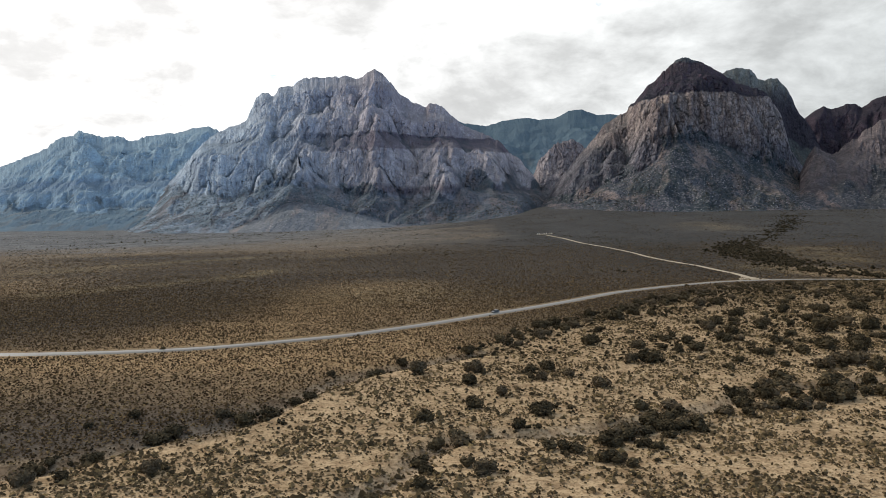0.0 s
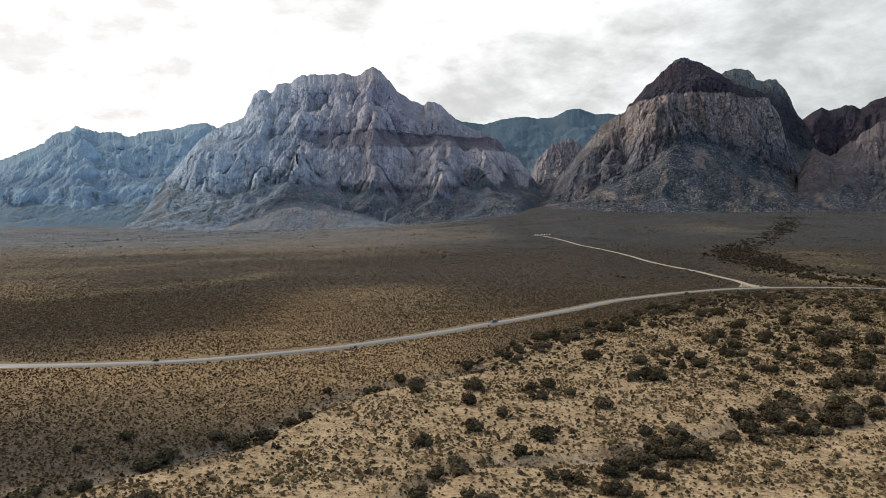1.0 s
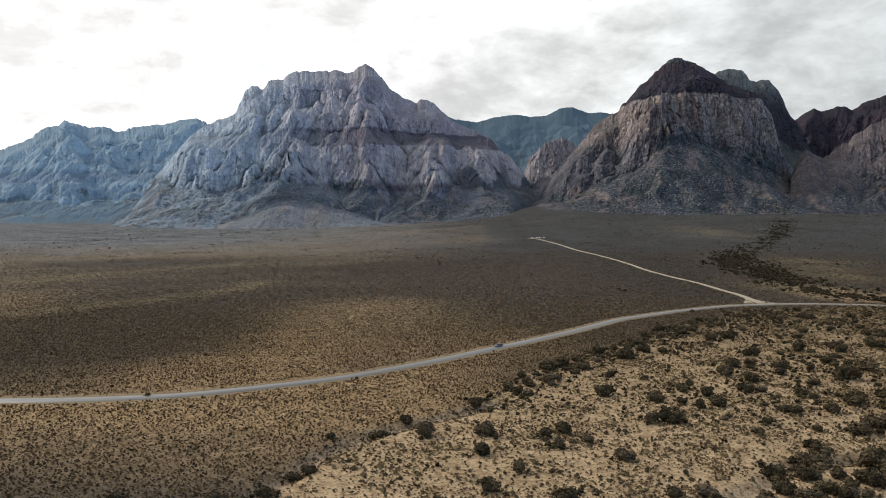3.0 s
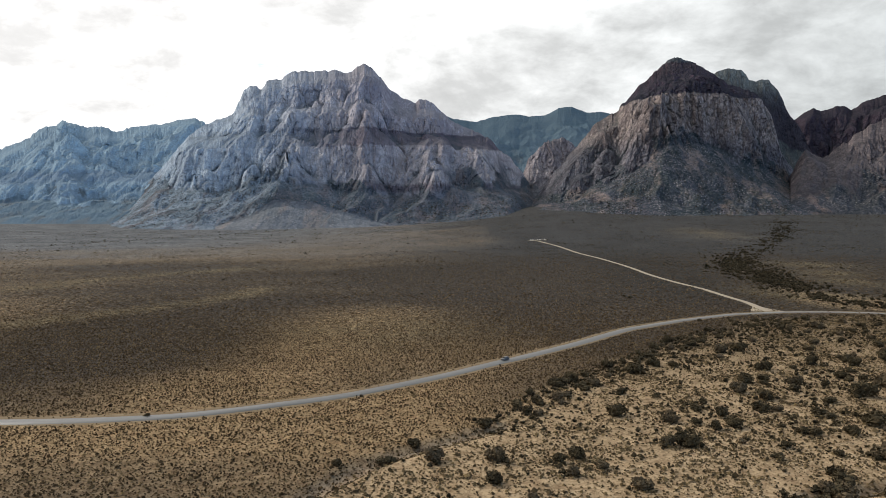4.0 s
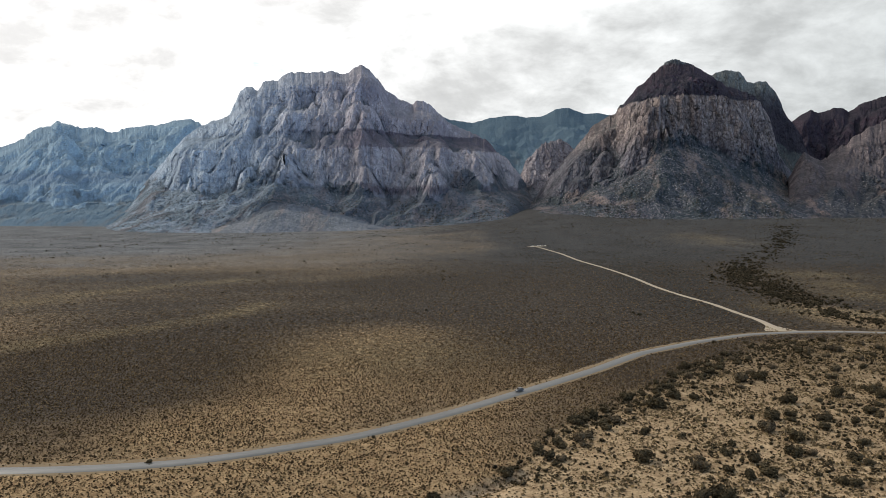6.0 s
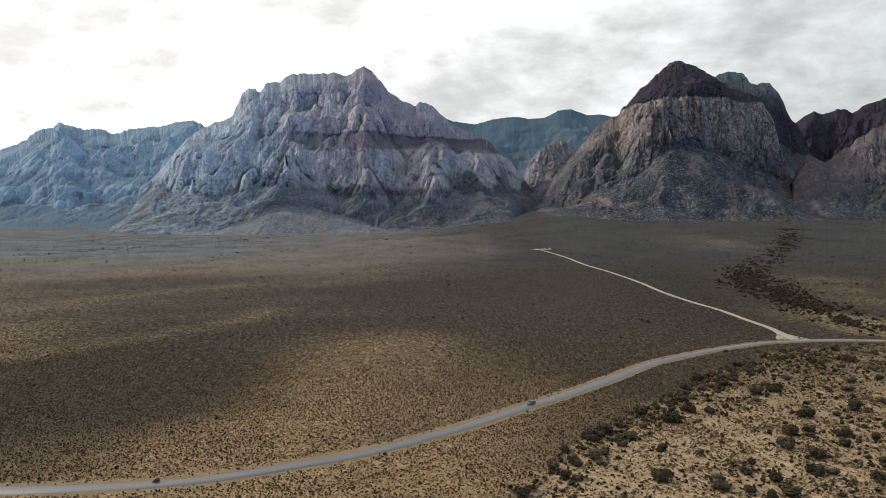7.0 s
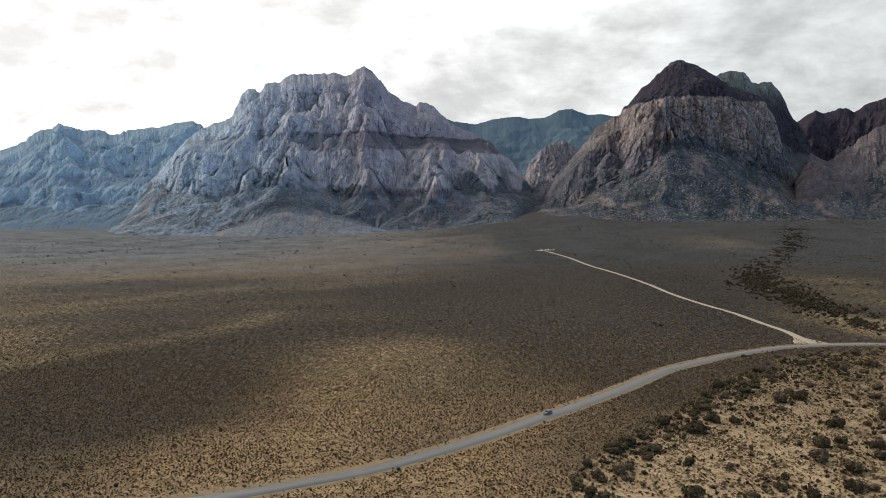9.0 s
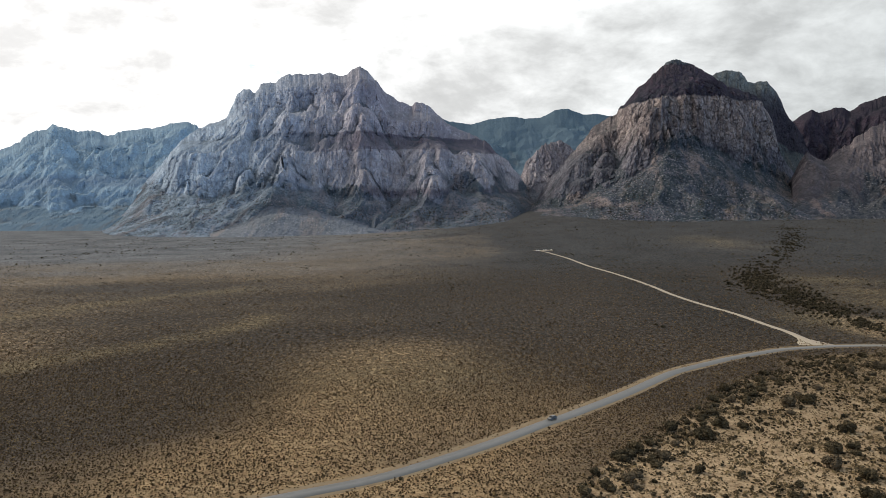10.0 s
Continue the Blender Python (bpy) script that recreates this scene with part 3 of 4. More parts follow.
    # how much haze is painted in: far out, most in the west
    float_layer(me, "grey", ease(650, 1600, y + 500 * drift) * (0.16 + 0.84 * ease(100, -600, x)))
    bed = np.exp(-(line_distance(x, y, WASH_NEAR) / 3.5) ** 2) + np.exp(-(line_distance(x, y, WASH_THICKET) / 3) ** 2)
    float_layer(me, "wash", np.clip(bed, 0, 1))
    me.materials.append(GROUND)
    tagged(new("ground", me), "dry tan desert ground with brown scrub", "ground", kind="structure")


build_ground()


def ribbon(name, line, offsets, heights, material, label, category):
    d = np.gradient(line, axis=0)
    d /= np.linalg.norm(d, axis=1)[:, None]
    side = np.stack([d[:, 1], -d[:, 0]], -1)
    rows = []
    base = ground_height(line[:, 0], line[:, 1])
    base = np.convolve(np.pad(base, 4, mode="edge"), np.ones(9) / 9, "valid")
    for k, (o, h) in enumerate(zip(offsets, heights)):
        ragged = np.asarray(o)
        p = line + side * ragged.reshape(-1, 1)
        rows.append(np.column_stack([p, base + h]))
    grid = np.stack(rows, 1)
    me = mesh_of(name, grid.reshape(-1, 3), grid_faces(len(line), len(offsets))[:, ::-1], True)
    me.materials.append(material)
    return tagged(new(name, me), label, category, kind="structure")


def build_roads():
    s = np.arange(len(ROAD))
    wob = lambda seed, amp: amp * (fbm(s * 0.9, s * 0 + seed, seed, 3) - 0.5)
    ribbon("road", ROAD, [-ROAD_HALF - 0.5 + wob(3, .3), -ROAD_HALF + wob(4, .2), 0 * s, ROAD_HALF + wob(5, .2), ROAD_HALF + 0.5 + wob(6, .3)],
           [-0.35, 0.16, 0.24, 0.16, -0.35], ASPHALT, "grey worn asphalt road curving through the scrub", "road")
    # bare graded strips along both edges
    ribbon("road_verge", ROAD, [-ROAD_HALF - 4.6 + wob(11, 3.0), -ROAD_HALF - 3.4 + wob(12, 2.0), -ROAD_HALF - 0.1 + 0 * s], [-0.2, 0.09, 0.07], VERGE, "bare tan graded soil strip beside the asphalt", "verge")
    ribbon("road_verge", ROAD, [ROAD_HALF + 0.1 + 0 * s, ROAD_HALF + 1.6 + wob(13, 1.5), ROAD_HALF + 2.6 + wob(14, 2.0)], [0.07, 0.08, -0.2], VERGE, "bare tan graded soil strip beside the asphalt", "verge")
    k = np.arange(len(DIRT))
    flare = 9.0 * np.exp(-((DIRT[:, 1] - DIRT[0, 1]) / 16.0) ** 2)
    rag = lambda seed: 0.9 * (fbm(k * 0.7, k * 0 + seed, seed, 3) - 0.5)
    ribbon("dirt_road", DIRT, [-DIRT_HALF - 0.8 - flare + rag(1), -DIRT_HALF - flare + rag(2), 0 * k, DIRT_HALF + flare + rag(3), DIRT_HALF + 0.8 + flare + rag(4)],
           [-0.3, 0.12, 0.15, 0.12, -0.3], GRAVEL, "pale gravel track running straight towards the mountains", "dirt road")
    lot = smooth_line([(114, 1433), (124, 1440), (134, 1444), (146, 1446)], 4.0)
    j = np.arange(len(lot))
    ribbon("parking_lot", lot, [-9 + 2 * fbm(j * .8, j * 0, 5, 2), 0 * j, 8 + 2 * fbm(j * .8, j * 0, 6, 2)], [0.12, 0.3, 0.12], GRAVEL, "pale gravel parking lot at the end of the track", "parking lot")


build_roads()


# ---- mountains ----
def gullied(x, y, gx, gy, wide, octaves, seed, gain=0.5):
    """Branching gullies that run down the slope (gx, gy): stripes across the fall line, each octave bent by the last."""
    total, amp, f = np.zeros(x.shape), 1.0, 1.0 / wide
    for k in range(octaves):
        length = np.hypot(gx, gy) + 1e-6
        nx, ny = -gy / length, gx / length
        px, py = x * f + 3.7 * k, y * f - 8.1 * k
        ix, iy = np.floor(px), np.floor(py)
        value, slope, weight = 0.0, 0.0, 0.0
        for a in (-1, 0, 1, 2):
            for b in (-1, 0, 1, 2):
                cx, cy = ix + a, iy + b
                dx, dy = px - cx + 0.6 * rnd(cx, cy, seed + k), py - cy + 0.6 * rnd(cx, cy, seed + k + 50)
                w = np.exp(-2.0 * (dx * dx + dy * dy))
                turn = 2 * math.pi * (dx * nx + dy * ny + rnd(cx, cy, seed + k + 90))
                value, slope, weight = value + w * np.cos(turn), slope - w * np.sin(turn), weight + w
        value, slope = value / weight, slope / weight
        total = total + amp * value
        push = 0.16 * length.mean() * slope * 2 * math.pi
        gx, gy = gx + push * nx, gy + push * ny
        f, amp = f * 2.0, amp * gain
    return total


def mountain(name, label, crest, crest_y, foot_y, tiers, foot_height, material, cols, rows, seed, ribs=1.0, jag=7.0, back=500.0, talus=1.7, carve=1.0, wide=260.0, rugged=1.0, taper=(0.01, 0.01), lean=0.6):
    """A rock massif: a scree apron up to foot_height(x), then cliffs in tiers up to the crest line (x, z), and a back slope,
    cut by gullies. tiers: soft layers (from height, to height, extra run for each metre of rise)."""
    crest = np.array(crest, float)
    u = np.linspace(0, 1, cols)
    xk = crest[0, 0] + u * (crest[-1, 0] - crest[0, 0])
    zk = np.interp(xk, crest[:, 0], crest[:, 1])
    end = ease(0, 0.05, u) * ease(1, 0.95, u)
    line = zk
    reach = max(2, int(45 / abs(xk[1] - xk[0])))
    zk = blurred(np.pad(zk, 2 * reach, mode="reflect", reflect_type="odd")[None], reach)[0][2 * reach:-2 * reach]
    notch = line - zk + end * jag * 2 * (fbm(xk / 26, xk * 0 + seed, seed, 4, 0.6) - 0.5)
    notch = notch + end * jag * 0.9 * (cells(xk / 17, xk * 0 + 0.5, seed + 1)[0] - 0.5)
    foot = foot_y + (crest_y - foot_y) * 0.8 * (1 - np.minimum(ease(0, taper[0], u), ease(1, 1 - taper[1], u)))
    xb = -14 + (xk + 14) * (foot - 34) / (crest_y - 34)
    zb = ground_height(xb, foot) - 8
    zf = np.array([foot_height(v) for v in xk])
    zf = zf + 70 * (ridged(xk / 120, xk * 0 + 3.1, seed + 4, 3, 0.55) - 0.55) * end * rugged
    zf = blurred(zf[None], max(1, int(25 / abs(xk[1] - xk[0]))))[0]
    zf = np.clip(np.minimum(zf, zb + (0.80 + 0.16 * ease(0.14, 0.04, u)) * (zk - zb)), zb + 1, None)
    # the run of the slope: gentle scree, then steep hard layers and leaning soft ones at the same heights all along
    level = np.linspace(-100, 900, 1001)
    run = np.full(1001, lean)
    for lo, hi, more in tiers:
        run = run + more * ease(lo - 6, lo + 6, level) * ease(hi + 6, hi - 6, level)
    total = np.cumsum(run)
    at = lambda h: np.interp(h, level, total)
    apron = talus * (zf - zb)
    t = np.linspace(0, 1, 300)[:, None]
    y = foot + (crest_y - foot) * t
    x = xb + (xk - xb) * t
    whole = apron + at(zk) - at(zf)
    along = whole * t
    mask = ease(0, 0.16, t) * ease(1.0, 0.72, t) * (0.3 + 0.7 * ease(0, 0.10, u) * ease(1, 0.90, u))
    smooth = along + 250 * (fbm(x / 340, y / 300, seed + 11, 4) - 0.5) * mask * np.minimum(1.0, whole / 620)
    gy, gx = np.gradient(blurred(smooth, 6))
    gy, gx = gy / np.gradient(y, axis=0), gx / np.gradient(x, axis=1)
    cutting = gullied(x, y, gx, gy, wide, 5, seed + 20, 0.46)
    along = smooth + carve * 28 * mask * cutting * np.minimum(1.0, whole / 620)
    bed = along - 14 * (fbm(x / 90, y / 90, seed + 9, 3) - 0.5) * mask
    high = np.where(bed < apron, zb + np.maximum(bed, 0) / talus, np.interp(at(zf) + bed - apron, total, level))
    high[-1] = zk
    high = np.maximum.accumulate(np.minimum(high, zk), axis=0) + 1e-4 * np.arange(300)[:, None]
    # rows at even heights, so that the cliffs keep their detail
    v = np.linspace(0, 1, rows)
    split = 0.27
    low = (v < split)[:, None]
    t_low = np.clip(v / split, 0, 1)[:, None]
    t_up = np.clip((v - split) / (1 - split), 0, 1)[:, None]
    z = np.where(low, zb + (zf - zb) * t_low ** 1.25, zf + (zk - zf) * t_up)
    depth = np.stack([np.interp(z[:, c], high[:, c], t[:, 0]) for c in range(cols)], 1)
    depth[-1] = 1.0
    z = z + notch * ease(0.72, 1.0, t_up) * ~low
    zk = z[-1]
    y = foot + (crest_y - foot) * depth
    x = xb + (xk - xb) * depth
    lying = np.gradient(y, axis=0) / (np.abs(np.gradient(z, axis=0)) + 0.2)
    steep = ease(0, 22, z - zf + 14 * (fbm(xk / 40, z / 30, seed + 8, 3) - 0.5)) * (0.35 + 0.65 * ease(2.2, 0.7, blurred(lying, 2)))
    # jointed blocks and ledges
    wx = xk + 30 * (fbm(xk / 90 + z / 240, z / 150, seed + 2, 3) - 0.5)
    wz = z + 22 * (fbm(xk / 90, z / 120, seed + 3, 3) - 0.5)
    rock = 20 * (ridged(wx / 46, wz / 120, seed + 30, 3, 0.55) - 0.6)
    for wide_block, tall_block, jut, groove, k in ((24, 58, 9, 5, 33), (10, 21, 4.5, 2.5, 36)):
        own, edge = cells(wx / wide_block, wz / tall_block + rnd(np.floor(wx / wide_block), wx * 0, seed + k), seed + k)
        rock = rock + jut * (own - 0.5) + groove * np.minimum(edge / 0.35, 1.0)
    rock = rock + 7 * (fbm(wx / 8, wz / 10, seed + 40, 3, 0.65) - 0.5)
    loose = 9 * (fbm(x / 14, y / 22, seed + 80, 4, 0.65) - 0.5) + 7 * (ridged(wx / 60, z / 160, seed + 72, 2, 0.55) - 0.6)
    out = steep * ribs * rock + (1 - steep) * loose
    fade = ease(0, 0.06, v)[:, None] * (0.25 + 0.75 * ease(1.0, 0.95, v))[:, None]
    y = y - out * fade
    z = z + (1 - steep) * fade * 4 * (fbm(x / 9, y / 12, seed + 90, 3, 0.6) - 0.5)
    # concave places, for the scrub and the painted shade in the rock colour
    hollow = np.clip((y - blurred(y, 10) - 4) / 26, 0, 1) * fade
    # the far side
    rear = [(x[-1], y[-1] + back * s, zk - (zk - zb) * s ** 0.8) for s in (0.06, 0.25, 0.6, 1.0)]
    x, y, z = (np.vstack([a] + [r[k][None] for r in rear]) for k, a in enumerate((x, y, z)))
    scree = np.vstack([1 - ease(0, 34, z[:rows] - zf + rugged * (150 * (ridged(xk / 120 + z[:rows] / 260, z[:rows] / 150, seed + 6, 3) - 0.58) + 50 * (fbm(xk / 30, z[:rows] / 30, seed + 7, 3) - 0.5))), np.zeros((4, cols))])
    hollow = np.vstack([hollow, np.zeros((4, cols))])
    ob = tagged(new(name), label, "mountain", "mountains round the plain")
    ob.location = (float(xb.mean()), foot_y, float(zb.mean()))
    cut = int(rows * split) + 1
    for piece, a, c in (("scree_slope", 0, cut), ("cliff", cut, rows - 1), ("far_slope", rows - 1, rows + 3)):
        s = slice(a, c + 1)
        me = mesh_of(piece, np.stack([x[s], y[s], z[s]], -1).reshape(-1, 3), grid_faces(c - a + 1, cols), False)
        float_layer(me, "scree", scree[s])
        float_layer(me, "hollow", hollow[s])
        me.materials.append(material)
        face = new(piece, me)
        face.parent = ob
        face.matrix_parent_inverse = Matrix.Translation(-Vector(ob.location))
    return ob, (x[:int(rows * split)], y[:int(rows * split)], z[:int(rows * split)])


SOFT_WEST = ((150, 210, 0.5), (480, 600, 0.6))
SOFT_MASSIF = ((285, 350, 0.75), (425, 465, 0.5), (560, 700, 0.5))
SOFT_PEAK = ((462, 640, 0.8),)
SOFT_ALL = ((100, 700, 0.9),)

mountain("mountain_range", "limestone range tinted haze-blue, with sheer upper cliffs", [(-3015, 153), (-2824, 246), (-2666, 305), (-2508, 364), (-2414, 398), (-2367, 413), (-2344, 441), (-2287, 474), (-2209, 487), (-2178, 514), (-2101, 490), (-2039, 475), (-1962, 481), (-1885, 454), (-1854, 457), (-1792, 478), (-1699, 490), (-1606, 497), (-1544, 518), (-1451, 524), (-1375, 491), (-1206, 433), (-962, 251)], 4300, 2900, SOFT_WEST, lambda x: 70, WEST, 440, 130, 300, 0.9, 6, wide=230.0, carve=0.7)
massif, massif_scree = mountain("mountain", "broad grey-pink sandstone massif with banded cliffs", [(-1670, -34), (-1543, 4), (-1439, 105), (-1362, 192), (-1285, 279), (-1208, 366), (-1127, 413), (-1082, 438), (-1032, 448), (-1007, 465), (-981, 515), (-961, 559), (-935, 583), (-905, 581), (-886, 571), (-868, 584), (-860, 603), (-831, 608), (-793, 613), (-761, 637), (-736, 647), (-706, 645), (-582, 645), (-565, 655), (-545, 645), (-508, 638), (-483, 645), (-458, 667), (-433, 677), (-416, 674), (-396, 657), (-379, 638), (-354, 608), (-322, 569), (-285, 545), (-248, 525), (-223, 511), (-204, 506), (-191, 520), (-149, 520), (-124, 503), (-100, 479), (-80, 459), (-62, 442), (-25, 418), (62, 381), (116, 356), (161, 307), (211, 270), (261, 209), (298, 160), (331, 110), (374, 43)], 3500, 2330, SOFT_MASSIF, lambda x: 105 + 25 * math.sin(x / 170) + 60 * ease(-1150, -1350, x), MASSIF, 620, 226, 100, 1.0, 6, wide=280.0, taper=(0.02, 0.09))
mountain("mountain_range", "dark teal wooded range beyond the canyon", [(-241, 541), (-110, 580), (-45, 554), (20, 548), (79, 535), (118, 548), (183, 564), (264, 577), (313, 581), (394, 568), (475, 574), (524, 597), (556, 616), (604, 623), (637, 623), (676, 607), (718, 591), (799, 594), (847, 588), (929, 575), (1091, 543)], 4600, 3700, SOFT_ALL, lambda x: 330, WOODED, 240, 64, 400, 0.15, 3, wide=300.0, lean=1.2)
mountain("rock_buttress", "pale sandstone buttress at the canyon mouth", [(261, 149), (285, 226), (298, 265), (335, 302), (373, 341), (411, 361), (450, 366), (489, 349), (527, 316), (591, 226)], 3620, 3380, SOFT_ALL, lambda x: 120, CANYON, 140, 110, 500, 1.0, 12, 250, carve=0.7, wide=130.0)
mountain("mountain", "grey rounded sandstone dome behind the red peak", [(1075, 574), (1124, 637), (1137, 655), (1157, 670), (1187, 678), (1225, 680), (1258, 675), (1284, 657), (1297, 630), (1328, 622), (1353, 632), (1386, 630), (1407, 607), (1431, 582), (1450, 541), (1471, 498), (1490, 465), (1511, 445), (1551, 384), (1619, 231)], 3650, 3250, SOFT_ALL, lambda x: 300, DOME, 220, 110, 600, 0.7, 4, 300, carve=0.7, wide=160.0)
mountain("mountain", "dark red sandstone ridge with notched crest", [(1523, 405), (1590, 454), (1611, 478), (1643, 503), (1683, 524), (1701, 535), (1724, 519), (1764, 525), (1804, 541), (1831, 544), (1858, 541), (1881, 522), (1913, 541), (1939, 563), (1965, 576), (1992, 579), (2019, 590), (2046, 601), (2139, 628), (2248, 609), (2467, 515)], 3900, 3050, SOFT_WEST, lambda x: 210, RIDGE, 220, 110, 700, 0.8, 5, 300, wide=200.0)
mountain("rock_buttress", "pale orange sandstone buttress with cracked faces", [(1201, 164), (1234, 232), (1260, 267), (1291, 259), (1322, 238), (1352, 263), (1382, 288), (1413, 304), (1442, 329), (1472, 350), (1503, 362), (1533, 380), (1573, 397), (1694, 411), (1901, 346)], 2950, 2380, SOFT_ALL, lambda x: 115, BUTTRESS, 280, 150, 800, 1.1, 9, 300, carve=0.9, wide=180.0)
peak, peak_scree = mountain("mountain", "pointed sandstone peak with dark red cap and scree apron", [(270, 45), (304, 92), (327, 120), (350, 155), (373, 190), (408, 225), (442, 272), (476, 311), (511, 353), (545, 394), (579, 417), (614, 438), (641, 450), (648, 473), (671, 487), (693, 519), (727, 555), (755, 571), (784, 606), (806, 629), (836, 651), (859, 665), (881, 670), (898, 661), (914, 649), (932, 654), (956, 640), (990, 624), (1014, 606), (1037, 588), (1084, 562), (1142, 542), (1188, 524), (1230, 487), (1264, 434), (1289, 354), (1310, 280), (1358, 216), (1429, 128), (1513, 45)], 3300, 2120, SOFT_PEAK, lambda x: 80 + 215 * max(0.0, 1 - math.hypot(x - 960, 60) / 520), PEAK, 500, 240, 200, 1.0, 6, 400, wide=230.0, taper=(0.005, 0.01), lean=0.5)
mountain("foothill", "small pale clay foothill below the massif", [(-772, -4), (-710, 16), (-658, 30), (-631, 51), (-605, 68), (-583, 79), (-535, 77), (-447, 65), (-343, 36), (-221, 0)], 2450, 2280, SOFT_ALL, lambda x: 300, FOOTHILL, 140, 60, 900, 0.12, 2, 170, carve=0.35, wide=60.0, rugged=0.1)


# ---- low scrub ----
BUSHES_THICKET = [(17, 193, 3.4), (36, 223, 3.1), (10, 181, 2.3), (15, 181, 1.1), (-3, 170, 2.6), (2, 151, 2.5), (19, 165, 2.1), (29, 169, 3.0), (27, 158, 2.4), (36, 177, 2.7), (41, 182, 2.8), (47, 190, 3.4), (51, 196, 3.0), (51, 182, 2.9), (36, 168, 2.2), (46, 180, 2.8), (72, 216, 3.4), (68, 202, 2.7), (62, 194, 2.0), (70, 203, 2.4), (83, 225, 3.6), (78, 212, 3.4), (88, 225, 3.6), (79, 202, 2.7), (82, 199, 2.1), (92, 209, 3.4), (102, 222, 4.2), (98, 209, 3.4), (110, 214, 3.0), (18, 244, 2.7), (23, 249, 3.1), (20, 233, 2.6)]
BUSHES_SAND = [(0, 245, 3.6), (-2, 226, 3.4), (-2, 280, 3.5), (7, 212, 2.4), (-0, 200, 3.0), (29, 239, 2.1), (43, 291, 4.3), (58, 260, 3.9), (52, 259, 2.9), (60, 284, 2.9), (67, 282, 2.1), (79, 280, 3.2), (72, 277, 2.5), (79, 292, 3.0), (96, 327, 3.8), (105, 344, 3.5), (102, 316, 4.1), (95, 300, 3.1), (116, 407, 4.1), (127, 413, 4.7), (122, 369, 4.3), (87, 259, 2.4), (98, 273, 2.5), (125, 343, 3.6), (76, 376, 3.8), (64, 361, 4.5), (54, 371, 3.7), (84, 374, 2.3), (98, 434, 3.3), (110, 249, 4.0), (117, 257, 3.5), (123, 255, 4.2)]
BUSHES_EAST = [(113, 272, 2.9), (126, 283, 4.6), (134, 277, 3.8), (142, 322, 5.2), (198, 487, 4.5), (141, 292, 4.0), (35, 344, 3.4), (28, 336, 3.3), (43, 336, 2.9), (51, 322, 2.4), (90, 235, 2.5), (112, 226, 3.1), (124, 244, 3.4), (159, 339, 4.6), (163, 328, 4.5), (149, 354, 3.8), (148, 380, 4.0), (167, 379, 4.0), (188, 392, 4.2), (137, 510, 1.8), (156, 509, 1.6)]
BUSHES_WASH = [(-57, 190, 3.5), (-63, 192, 2.3), (-70, 178, 2.9), (-72, 174, 2.8), (-74, 173, 1.9), (-80, 160, 2.7), (-87, 155, 1.8), (-63, 149, 2.5), (-89, 152, 2.7), (-85, 191, 2.1), (-92, 182, 1.3), (-51, 195, 2.5), (-49, 210, 2.2), (-44, 239, 1.8), (-45, 212, 2.2), (-31, 244, 3.0), (-24, 258, 2.6), (-18, 244, 4.2), (-12, 188, 2.4), (-10, 151, 1.7), (-19, 139, 1.8), (-10, 142, 2.0), (-11, 159, 2.4), (-79, 145, 1.7), (-85, 142, 2.5), (-54, 200, 2.1), (-116, 287, 1.2), (-47, 315, 1.1)]


def tuft_shapes(count, sides, rings, seed):
    """Small ragged plants: rings of uneven points below one or two tips."""
    rng = np.random.default_rng(seed)
    shapes = []
    for _ in range(count):
        verts, faces = [], []
        for k in range(rings):
            r = 0.5 if rings == 1 else (0.40, 0.52, 0.34)[k]
            h = 0.12 if rings == 1 else (0.0, 0.28, 0.58)[k]
            for s in range(sides):
                a = 2 * math.pi * (s + 0.5 * k + rng.uniform(-0.3, 0.3)) / sides
                q = r * rng.uniform(0.55, 1.3)
                verts.append((q * math.cos(a), q * math.sin(a), h + rng.uniform(-0.14, 0.24) * (1 if k or rings == 1 else 0)))
        verts.append((rng.uniform(-0.2, 0.2), rng.uniform(-0.2, 0.2), rng.uniform(0.42, 0.6) if rings == 1 else 0.72))
        for k in range(rings - 1):
            for s in range(sides):
                a, b = k * sides + s, k * sides + (s + 1) % sides
                faces += [(a, b, b + sides), (a, b + sides, a + sides)]
        for s in range(sides):
            faces.append(((rings - 1) * sides + s, (rings - 1) * sides + (s + 1) % sides, len(verts) - 1))
        shapes.append((np.array(verts), np.array(faces)))
    return shapes


def leafy(seed, leaves, lobes=5, leaf=(0.07, 0.13)):
    """A rounded desert bush, one metre in radius: uneven lobes under many small leaf sprays, with gaps. Vertices and triangles."""
    rng = np.random.default_rng(seed)
    verts, faces = [], []
    heart = [(rng.uniform(-0.5, 0.5), rng.uniform(-0.5, 0.5), rng.uniform(0.28, 0.58), rng.uniform(0.34, 0.56)) for _ in range(lobes)]
    for cx, cy, cz, cr in heart:
        start = len(verts)
        for k, h in enumerate((-0.8, -0.1, 0.6)):
            w = math.sqrt(1 - h * h) * cr * 0.82
            for s in range(6):
                a = math.pi * (s + 0.5 * k) / 3
                q = w * rng.uniform(0.75, 1.15)
                verts.append((cx + q * math.cos(a), cy + q * math.sin(a), max(0.0, cz + h * cr * 0.82)))
        verts.append((cx, cy, cz + cr * 0.85))
        for k in range(2):
            for s in range(6):
                a, c = start + 6 * k + s, start + 6 * k + (s + 1) % 6
                faces += [(a, c, c + 6), (a, c + 6, a + 6)]
        faces += [(start + 12 + s, start + 12 + (s + 1) % 6, start + 18) for s in range(6)]
    for _ in range(leaves):
        cx, cy, cz, cr = heart[rng.integers(lobes)]
        d = rng.normal(0, 1, 3)
        d[2] = d[2] * 0.8 + 0.35
        d /= np.linalg.norm(d)
        c = np.array((cx, cy, cz)) + d * cr * rng.uniform(0.75, 1.12)
        c[2] = max(c[2], rng.uniform(0.03, 0.15))
